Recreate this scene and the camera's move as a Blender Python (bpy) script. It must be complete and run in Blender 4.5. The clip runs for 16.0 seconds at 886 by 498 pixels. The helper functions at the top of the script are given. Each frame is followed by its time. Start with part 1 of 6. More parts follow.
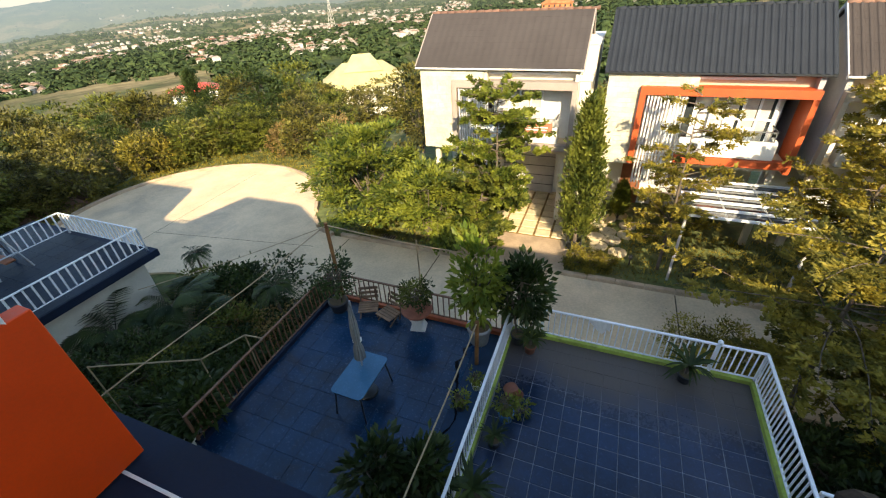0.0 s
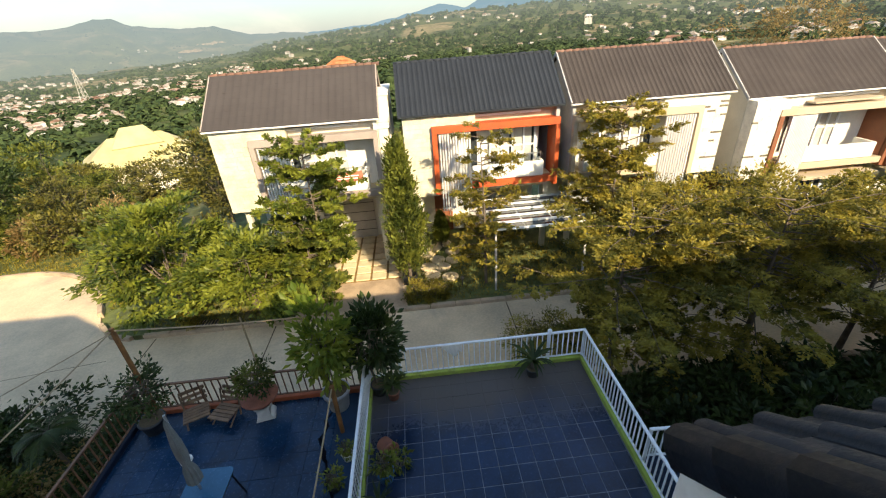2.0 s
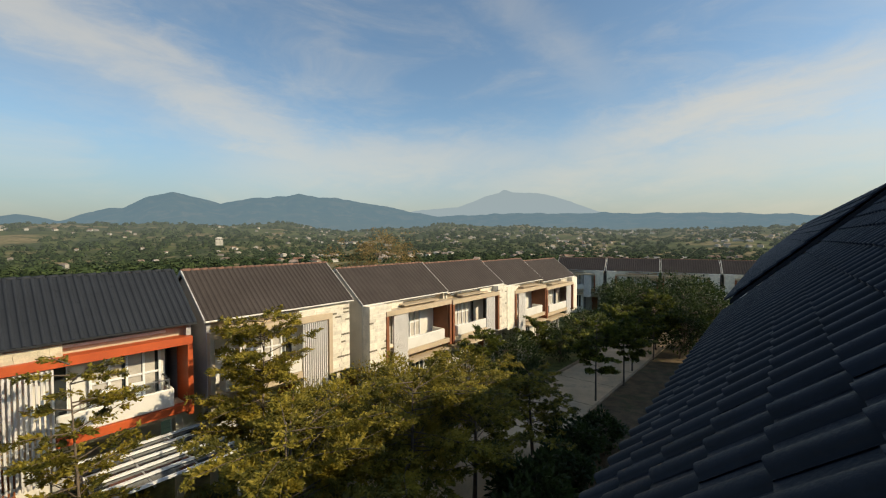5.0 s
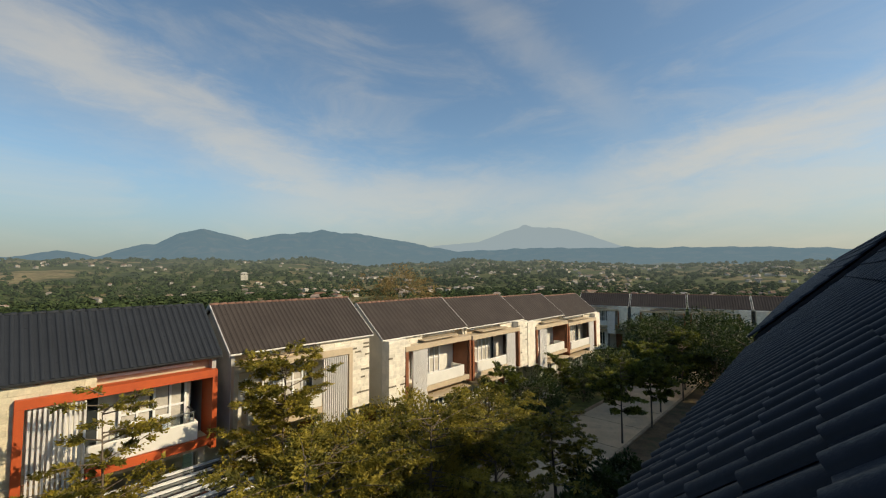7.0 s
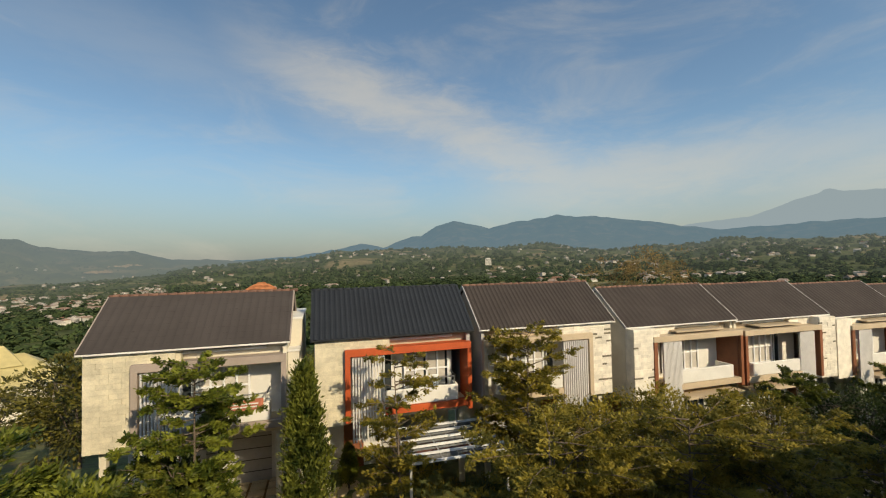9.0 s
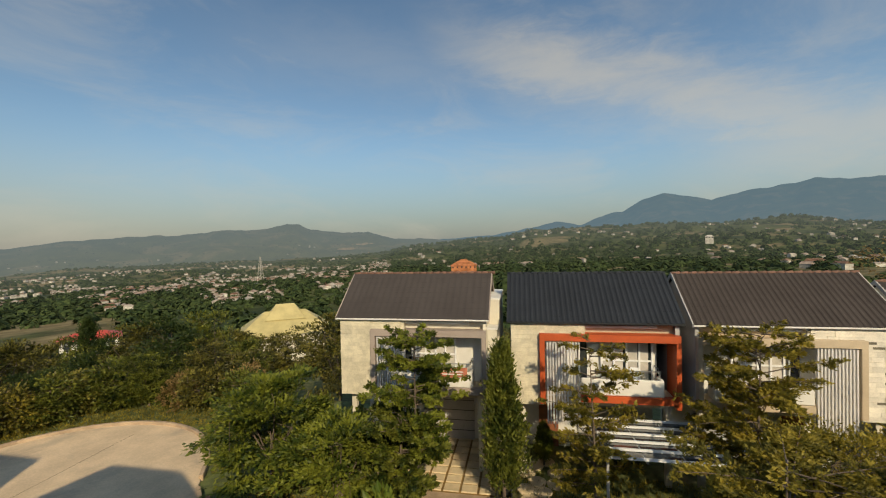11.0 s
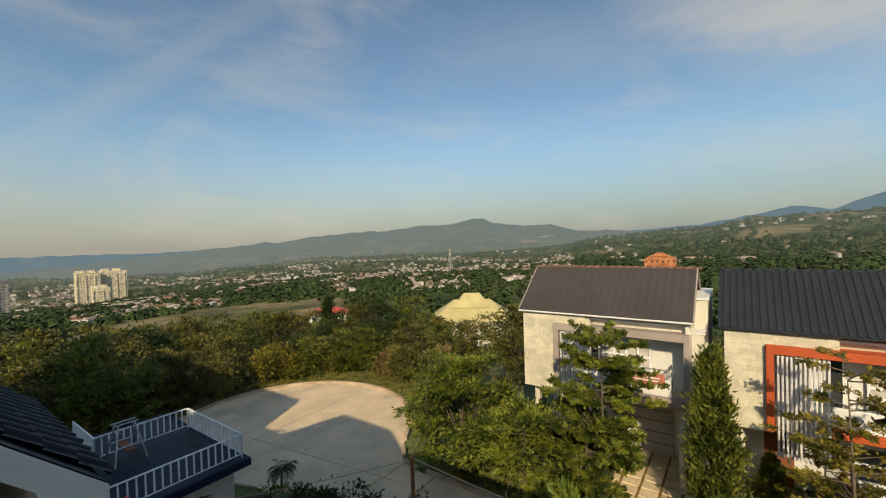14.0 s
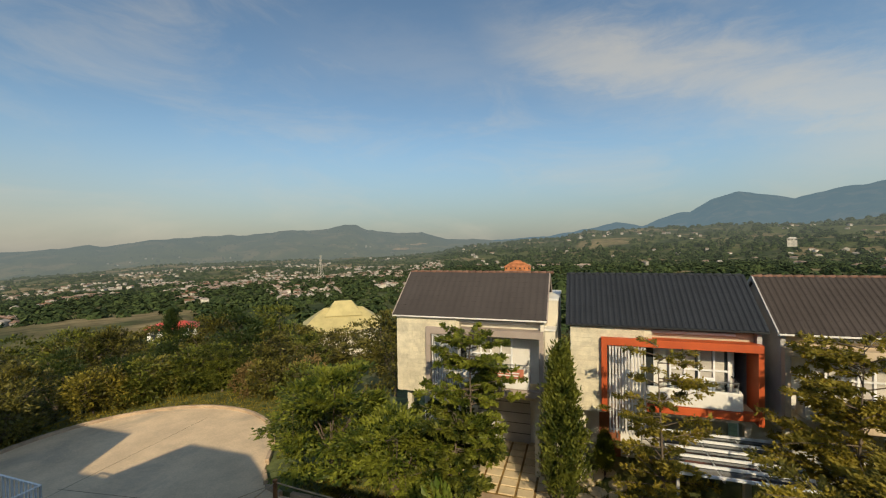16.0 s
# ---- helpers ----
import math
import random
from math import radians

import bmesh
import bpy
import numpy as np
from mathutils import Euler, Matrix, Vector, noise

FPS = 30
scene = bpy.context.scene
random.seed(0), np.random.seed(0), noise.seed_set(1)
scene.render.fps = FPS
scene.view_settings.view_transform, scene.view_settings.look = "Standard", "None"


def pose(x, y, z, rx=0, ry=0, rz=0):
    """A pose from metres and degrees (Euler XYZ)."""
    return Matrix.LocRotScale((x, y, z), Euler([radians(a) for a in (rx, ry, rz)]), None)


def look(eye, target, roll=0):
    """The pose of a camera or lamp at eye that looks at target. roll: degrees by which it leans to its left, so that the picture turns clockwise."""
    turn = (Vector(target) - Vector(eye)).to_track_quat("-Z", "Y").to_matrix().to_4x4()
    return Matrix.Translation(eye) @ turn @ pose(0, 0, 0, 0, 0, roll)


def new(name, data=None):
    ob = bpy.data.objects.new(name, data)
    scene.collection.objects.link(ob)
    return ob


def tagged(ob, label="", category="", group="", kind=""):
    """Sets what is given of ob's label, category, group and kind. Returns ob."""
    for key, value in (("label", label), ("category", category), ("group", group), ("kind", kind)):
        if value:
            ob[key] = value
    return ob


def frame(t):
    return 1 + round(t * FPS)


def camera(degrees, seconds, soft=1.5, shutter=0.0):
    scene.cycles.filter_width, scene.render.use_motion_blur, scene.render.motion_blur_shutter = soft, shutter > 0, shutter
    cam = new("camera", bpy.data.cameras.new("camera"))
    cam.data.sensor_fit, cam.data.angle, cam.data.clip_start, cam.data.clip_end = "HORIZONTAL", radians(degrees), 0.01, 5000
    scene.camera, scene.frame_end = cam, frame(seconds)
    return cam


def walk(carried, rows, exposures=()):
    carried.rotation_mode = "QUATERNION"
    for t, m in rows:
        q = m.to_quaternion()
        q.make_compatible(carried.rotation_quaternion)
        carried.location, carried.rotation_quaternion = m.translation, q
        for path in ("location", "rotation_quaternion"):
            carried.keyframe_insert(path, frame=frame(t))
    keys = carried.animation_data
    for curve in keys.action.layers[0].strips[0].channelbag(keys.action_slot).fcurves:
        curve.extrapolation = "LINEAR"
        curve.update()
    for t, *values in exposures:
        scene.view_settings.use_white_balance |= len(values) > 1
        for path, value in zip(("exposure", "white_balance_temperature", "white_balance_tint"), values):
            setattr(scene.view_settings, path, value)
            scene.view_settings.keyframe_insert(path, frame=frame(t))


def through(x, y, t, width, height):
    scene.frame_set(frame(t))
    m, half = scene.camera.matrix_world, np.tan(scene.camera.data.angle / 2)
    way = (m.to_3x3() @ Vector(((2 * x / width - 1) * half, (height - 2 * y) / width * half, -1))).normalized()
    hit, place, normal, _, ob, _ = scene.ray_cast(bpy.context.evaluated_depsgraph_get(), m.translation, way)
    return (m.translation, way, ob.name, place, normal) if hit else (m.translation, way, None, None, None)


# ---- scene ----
cam = camera(94.34, 16.0, soft=1.15)
PATH = [
    (0, (-0.143, -0.026, 9.761), (-0.7993, 1.5081, 8.6585), -3.68),
    (0.5, (-0.158, 0.012, 9.704), (-0.6135, 1.6952, 8.7237), -3.40),
    (1, (-0.153, 0.024, 9.672), (-0.4977, 1.7597, 8.7402), -3.53),
    (1.5, (-0.175, 0.100, 9.654), (-0.4144, 1.8420, 8.7004), -3.74),
    (2, (-0.061, 0.134, 9.632), (0.0349, 1.8913, 8.6825), -4.16),
    (2.5, (0.042, 0.207, 9.557), (0.5488, 1.9129, 8.6440), -3.67),
    (3, (0.073, 0.189, 9.588), (0.8941, 1.8009, 8.7354), -3.96),
    (3.5, (0.094, 0.164, 9.608), (1.2032, 1.6696, 8.8980), -2.62),
    (4, (0.155, 0.302, 9.652), (1.4856, 1.7518, 9.2947), -1.87),
    (4.5, (0.175, 0.331, 9.642), (1.6368, 1.6910, 9.5193), -0.72),
    (4.7, (0.262, 0.348, 9.664), (1.7834, 1.6424, 9.5668), -0.61),
    (6.8, (0.019, 0.122, 9.666), (1.5724, 1.3756, 9.7886), 0.22),
    (7, (0.050, 0.108, 9.677), (1.5346, 1.4422, 9.7944), -0.23),
    (7.5, (0.009, 0.105, 9.673), (1.3785, 1.5575, 9.8014), -1.61),
    (8, (0.075, 0.177, 9.635), (1.2022, 1.8284, 9.6943), -1.05),
    (8.5, (0.041, 0.129, 9.649), (0.8426, 1.9608, 9.6987), -0.70),
    (9, (0.029, 0.077, 9.636), (0.5807, 1.9989, 9.6913), -1.05),
    (9.2, (-0.013, 0.017, 9.652), (0.4373, 1.9655, 9.7006), -1.04),
    (11.3, (0.064, -0.178, 9.936), (-0.4297, 1.7596, 9.8912), -1.07),
    (11.5, (-0.049, -0.150, 9.913), (-0.6213, 1.7653, 9.8614), -0.92),
    (12, (-0.096, -0.067, 9.880), (-0.8599, 1.7797, 9.8180), -1.13),
    (12.5, (-0.042, -0.190, 9.926), (-1.0148, 1.5563, 9.8792), -2.04),
    (13, (0.004, -0.222, 9.911), (-1.0733, 1.4631, 9.8718), -1.89),
    (13.5, (0.028, -0.233, 9.913), (-1.1139, 1.4087, 9.8631), -1.84),
    (14, (0.027, -0.223, 9.923), (-1.1398, 1.4012, 9.8783), -1.77),
    (14.5, (0.064, -0.224, 9.939), (-1.1092, 1.3948, 9.8872), -1.98),
    (15, (0.025, -0.190, 9.923), (-1.0856, 1.4728, 9.8719), -1.88),
    (15.5, (-0.047, -0.122, 9.885), (-0.9731, 1.6505, 9.8378), -1.65),
    (16, (-0.108, -0.081, 9.827), (-0.7294, 1.8200, 9.8026), -0.82),
]
EXPOSURES = [(0, 1.12, 7450, 10), (1.0, 0.88, 7450, 10), (2.5, 0.97, 7450, 10), (3.5, 0.85, 7450, 10), (4.2, 0.24, 7450, 9), (4.7, -0.02, 7450, 9), (5.5, -0.17, 7450, 9), (9, -0.25, 7450, 9), (11.5, -0.42, 7450, 9), (12.2, -0.3, 7450, 9), (13, -0.18, 7450, 9), (16, -0.28, 7450, 9)]
walk(cam, [(t, look(eye, target, roll)) for t, eye, target, roll in PATH], EXPOSURES)

# ---- world and sun ----
SUN_FROM = Vector((0.43, -0.90, 0.0)).normalized()
SUN_ELEV = radians(31)


def aim(az, el):
    """A direction from degrees to the right of +y and degrees up."""
    a, e = radians(az), radians(el)
    return Vector((math.sin(a) * math.cos(e), math.cos(a) * math.cos(e), math.sin(e)))


def node(nt, kind, **inputs):
    n = nt.nodes.new(kind)
    for key, value in inputs.items():
        key = int(key[1:]) if key[0] == "_" and key[1:].isdigit() else key.replace("_", " ")
        if isinstance(value, bpy.types.NodeSocket):
            nt.links.new(value, n.inputs[key])
        else:
            n.inputs[key].default_value = value
    return n


def calc(nt, op, a, b=0.0, c=0.0):
    n = nt.nodes.new("ShaderNodeMath")
    n.operation = op
    for k, v in enumerate((a, b, c)):
        if isinstance(v, bpy.types.NodeSocket):
            nt.links.new(v, n.inputs[k])
        else:
            n.inputs[k].default_value = v
    return n.outputs[0]


def smooth(nt, x, lo, hi, to0=0.0, to1=1.0):
    n = nt.nodes.new("ShaderNodeMapRange")
    n.interpolation_type = "SMOOTHSTEP"
    nt.links.new(x, n.inputs[0])
    for k, v in zip((1, 2, 3, 4), (lo, hi, to0, to1)):
        n.inputs[k].default_value = v
    return n.outputs[0]


def blend(nt, fac, a, b, mode="MIX"):
    n = nt.nodes.new("ShaderNodeMix")
    n.data_type, n.blend_type = "RGBA", mode
    for k, v in ((0, fac), (6, a), (7, b)):
        if isinstance(v, bpy.types.NodeSocket):
            nt.links.new(v, n.inputs[k])
        else:
            n.inputs[k].default_value = v if k == 0 else (*v[:3], 1)
    return n.outputs[2]


world = bpy.data.worlds.new("sky")
scene.world = world
world.use_nodes = True
wt = world.node_tree
wt.nodes.clear()
sky = wt.nodes.new("ShaderNodeTexSky")
sky.sky_type, sky.sun_disc = "NISHITA", False
sky.sun_elevation = SUN_ELEV
sky.sun_rotation = math.atan2(SUN_FROM.x, SUN_FROM.y)
sky.altitude, sky.air_density, sky.dust_density, sky.ozone_density = 400, 1.0, 1.2, 2.0
way = wt.nodes.new("ShaderNodeTexCoord").outputs["Generated"]


def dotted(v):
    n = wt.nodes.new("ShaderNodeVectorMath")
    n.operation = "DOT_PRODUCT"
    wt.links.new(way, n.inputs[0])
    n.inputs[1].default_value = v
    return n.outputs["Value"]


height = dotted((0, 0, 1))
stretch = node(wt, "ShaderNodeMapping", Vector=way, Scale=(1.0, 1.0, 3.0)).outputs[0]
wisps = node(wt, "ShaderNodeTexNoise", Vector=stretch, Scale=3.2, Detail=7.0, Roughness=0.62, Distortion=0.6).outputs[0]
fine = node(wt, "ShaderNodeTexNoise", Vector=stretch, Scale=9.0, Detail=6.0, Roughness=0.65, Distortion=0.4).outputs[0]
thin = calc(wt, "MULTIPLY", smooth(wt, wisps, 0.42, 0.8), 0.33)
cover = thin
# long streaks of cirrus: from, to (degrees right of the houses' side, degrees up), half width, strength
for (a0, e0), (a1, e1), wide, strong in (
    ((-6, 25), (35, 10), 0.12, 0.7), ((28, 9.5), (62, 11), 0.11, 0.6), ((72, 12), (104, 16), 0.1, 0.85),
    ((50, 36), (67, 24), 0.08, 0.4), ((-78, 13), (-60, 27), 0.05, 0.24), ((-32, 24), (12, 19), 0.12, 0.16),
    ((2, 21), (30, 11), 0.14, 0.4), ((60, 8), (104, 9), 0.1, 0.6)):
    a, b = aim(a0, e0), aim(a1, e1)
    across, middle = a.cross(b).normalized(), (a + b).normalized()
    off = calc(wt, "ABSOLUTE", dotted(across))
    off = calc(wt, "ADD", off, calc(wt, "MULTIPLY", calc(wt, "SUBTRACT", fine, 0.5), wide * 1.1))
    half = math.cos(math.acos(min(1, a.dot(b))) / 2)
    band = calc(wt, "MULTIPLY", smooth(wt, off, 0.0, wide, 1.0, 0.0), smooth(wt, dotted(middle), half - 0.09, half + 0.05))
    band = calc(wt, "MULTIPLY", band, smooth(wt, wisps, 0.25, 0.6, 0.55, 1.0))
    cover = calc(wt, "MAXIMUM", cover, calc(wt, "MULTIPLY", band, strong))
low = smooth(wt, height, -0.02, 0.26, 1.0, 0.0)
azure = blend(wt, 1.0, sky.outputs[0], (1.3, 1.53, 1.6), "MULTIPLY")
dim = node(wt, "ShaderNodeVectorMath", _0=azure)
dim.operation = "SCALE"
wt.links.new(smooth(wt, dotted(aim(-38, 10)), 0.3, 0.95, 1.04, 0.87), dim.inputs["Scale"])
azure = dim.outputs[0]
# the haze along the horizon is greyer over the hills opposite than down the valley
toward = smooth(wt, dotted(aim(-6, 4)), 0.7, 0.98)
haze = blend(wt, toward, (3.85, 3.8, 3.65), (2.75, 2.95, 3.1))
tint = blend(wt, calc(wt, "MULTIPLY", low, 0.82), azure, haze)
tint = blend(wt, calc(wt, "MULTIPLY", cover, 0.8), tint, (7.2, 6.9, 6.2))
back = node(wt, "ShaderNodeBackground", Color=tint, Strength=0.107)
wt.links.new(back.outputs[0], wt.nodes.new("ShaderNodeOutputWorld").inputs[0])

sun = new("sun", bpy.data.lights.new("sun", "SUN"))
sun.data.energy, sun.data.angle, sun.data.color = 5.0, radians(0.53), (1.0, 0.87, 0.66)
sun.matrix_world = look((0, 0, 0), -(SUN_FROM * math.cos(SUN_ELEV) + Vector((0, 0, math.sin(SUN_ELEV)))))


# ---- materials ----
def surf(name, col, rough=0.65, var=0.18, scale=1.5, fine=30.0, bump=0.15, metal=0.0, each=0.0, stain=None, spec=0.5):
    """A weathered surface: colour varied at two scales, fine relief, and a shade of its own for each piece."""
    m = bpy.data.materials.new(name)
    m.use_nodes = True
    nt = m.node_tree
    b = nt.nodes["Principled BSDF"]
    place = nt.nodes.new("ShaderNodeNewGeometry").outputs["Position"]
    n1 = node(nt, "ShaderNodeTexNoise", Vector=place, Scale=scale, Detail=5.0, Roughness=0.6).outputs[0]
    n2 = node(nt, "ShaderNodeTexNoise", Vector=place, Scale=fine, Detail=4.0, Roughness=0.65).outputs[0]
    shade = calc(nt, "ADD", smooth(nt, n1, 0.3, 0.7, 1 - var, 1 + var), smooth(nt, n2, 0.3, 0.7, -var * 0.6, var * 0.6))
    if each:
        r = nt.nodes.new("ShaderNodeObjectInfo").outputs["Random"]
        shade = calc(nt, "ADD", shade, calc(nt, "MULTIPLY", calc(nt, "SUBTRACT", r, 0.5), 2 * each))
    c = node(nt, "ShaderNodeVectorMath", _0=tuple(col[:3]), _1=(0, 0, 0))
    c.operation = "SCALE"
    nt.links.new(shade, c.inputs["Scale"])
    out = c.outputs[0]
    if stain:
        colour, amount, size = stain
        n3 = node(nt, "ShaderNodeTexNoise", Vector=place, Scale=size, Detail=6.0, Roughness=0.7, Distortion=0.5).outputs[0]
        out = blend(nt, calc(nt, "MULTIPLY", smooth(nt, n3, 0.5, 0.68), amount), out, colour)
    nt.links.new(out, b.inputs["Base Color"])
    b.inputs["Metallic"].default_value, b.inputs["Specular IOR Level"].default_value = metal, spec
    nt.links.new(smooth(nt, n2, 0.2, 0.8, max(0.03, rough - 0.1), min(1, rough + 0.1)), b.inputs["Roughness"])
    if bump:
        bp = node(nt, "ShaderNodeBump", Strength=bump, Distance=0.02, Height=n2)
        nt.links.new(bp.outputs[0], b.inputs["Normal"])
    return m


def leafy(name, dark, light, through=0.5):
    m = bpy.data.materials.new(name)
    m.use_nodes = True
    nt = m.node_tree
    b = nt.nodes["Principled BSDF"]
    r = nt.nodes.new("ShaderNodeNewGeometry").outputs["Random Per Island"]
    o = nt.nodes.new("ShaderNodeObjectInfo").outputs["Random"]
    place = nt.nodes.new("ShaderNodeNewGeometry").outputs["Position"]
    n = node(nt, "ShaderNodeTexNoise", Vector=place, Scale=1.7, Detail=2.0).outputs[0]
    f = calc(nt, "ADD", calc(nt, "MULTIPLY", r, 0.34), calc(nt, "ADD", smooth(nt, n, 0.34, 0.66, -0.12, 0.66), calc(nt, "MULTIPLY", o, 0.2)))
    col = blend(nt, f, dark, light)
    nt.links.new(col, b.inputs["Base Color"])
    b.inputs["Roughness"].default_value, b.inputs["Specular IOR Level"].default_value = 0.5, 0.3
    t = node(nt, "ShaderNodeBsdfTranslucent", Color=col)
    mix = node(nt, "ShaderNodeMixShader", Fac=through, _1=b.outputs[0], _2=t.outputs[0])
    nt.links.new(mix.outputs[0], nt.nodes["Material Output"].inputs[0])
    return m


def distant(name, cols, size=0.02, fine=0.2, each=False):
    """The far country: patches of colour, with haze painted over it as distance-based glow."""
    m = bpy.data.materials.new(name)
    m.use_nodes = True
    nt = m.node_tree
    b = nt.nodes["Principled BSDF"]
    g = nt.nodes.new("ShaderNodeNewGeometry")
    place = g.outputs["Position"]
    n1 = node(nt, "ShaderNodeTexNoise", Vector=place, Scale=size, Detail=6.0, Roughness=0.6, Distortion=0.3).outputs[0]
    n2 = node(nt, "ShaderNodeTexNoise", Vector=place, Scale=fine, Detail=5.0, Roughness=0.7).outputs[0]
    col = blend(nt, smooth(nt, n1, 0.36, 0.62), cols[0], cols[1])
    if len(cols) > 2:
        n3 = node(nt, "ShaderNodeTexNoise", Vector=place, Scale=size * 0.6, Detail=6.0, Roughness=0.62, Distortion=0.8).outputs[0]
        col = blend(nt, calc(nt, "MULTIPLY", smooth(nt, n3, 0.5, 0.62), 0.85), col, cols[2])
    if each:
        col = blend(nt, g.outputs["Random Per Island"], cols[0], cols[1])
    c = node(nt, "ShaderNodeVectorMath", _0=col)
    c.operation = "SCALE"
    nt.links.new(smooth(nt, n2, 0.3, 0.7, 0.6, 1.35), c.inputs["Scale"])
    nt.links.new(c.outputs[0], b.inputs["Base Color"])
    b.inputs["Roughness"].default_value, b.inputs["Specular IOR Level"].default_value = 0.9, 0.1
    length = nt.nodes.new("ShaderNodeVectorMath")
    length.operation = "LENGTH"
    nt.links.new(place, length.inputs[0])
    # distance from the origin sets how much haze-coloured emission replaces the surface
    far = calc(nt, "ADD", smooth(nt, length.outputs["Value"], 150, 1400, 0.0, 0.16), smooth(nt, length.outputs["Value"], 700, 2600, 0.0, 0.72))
    haze_tint = blend(nt, smooth(nt, length.outputs["Value"], 1500, 4300), (0.215, 0.255, 0.255), (0.155, 0.255, 0.34))
    haze_glow = node(nt, "ShaderNodeEmission", Color=haze_tint, Strength=1.0)
    mix = node(nt, "ShaderNodeMixShader", Fac=calc(nt, "MULTIPLY", far, 1.0), _1=b.outputs[0], _2=haze_glow.outputs[0])
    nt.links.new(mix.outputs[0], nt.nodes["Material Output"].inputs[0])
    return m


def glassy(name, col, rough=0.06):
    m = bpy.data.materials.new(name)
    m.use_nodes = True
    b = m.node_tree.nodes["Principled BSDF"]
    b.inputs["Base Color"].default_value = (*col, 1)
    b.inputs["Roughness"].default_value = rough
    b.inputs["Specular IOR Level"].default_value = 0.8
    return m


def see_through(name):
    m = bpy.data.materials.new(name)
    m.use_nodes = True
    b = m.node_tree.nodes["Principled BSDF"]
    b.inputs["Base Color"].default_value = (0.9, 0.96, 0.95, 1)
    b.inputs["Roughness"].default_value, b.inputs["IOR"].default_value = 0.02, 1.3
    b.inputs["Transmission Weight"].default_value = 1.0
    return m


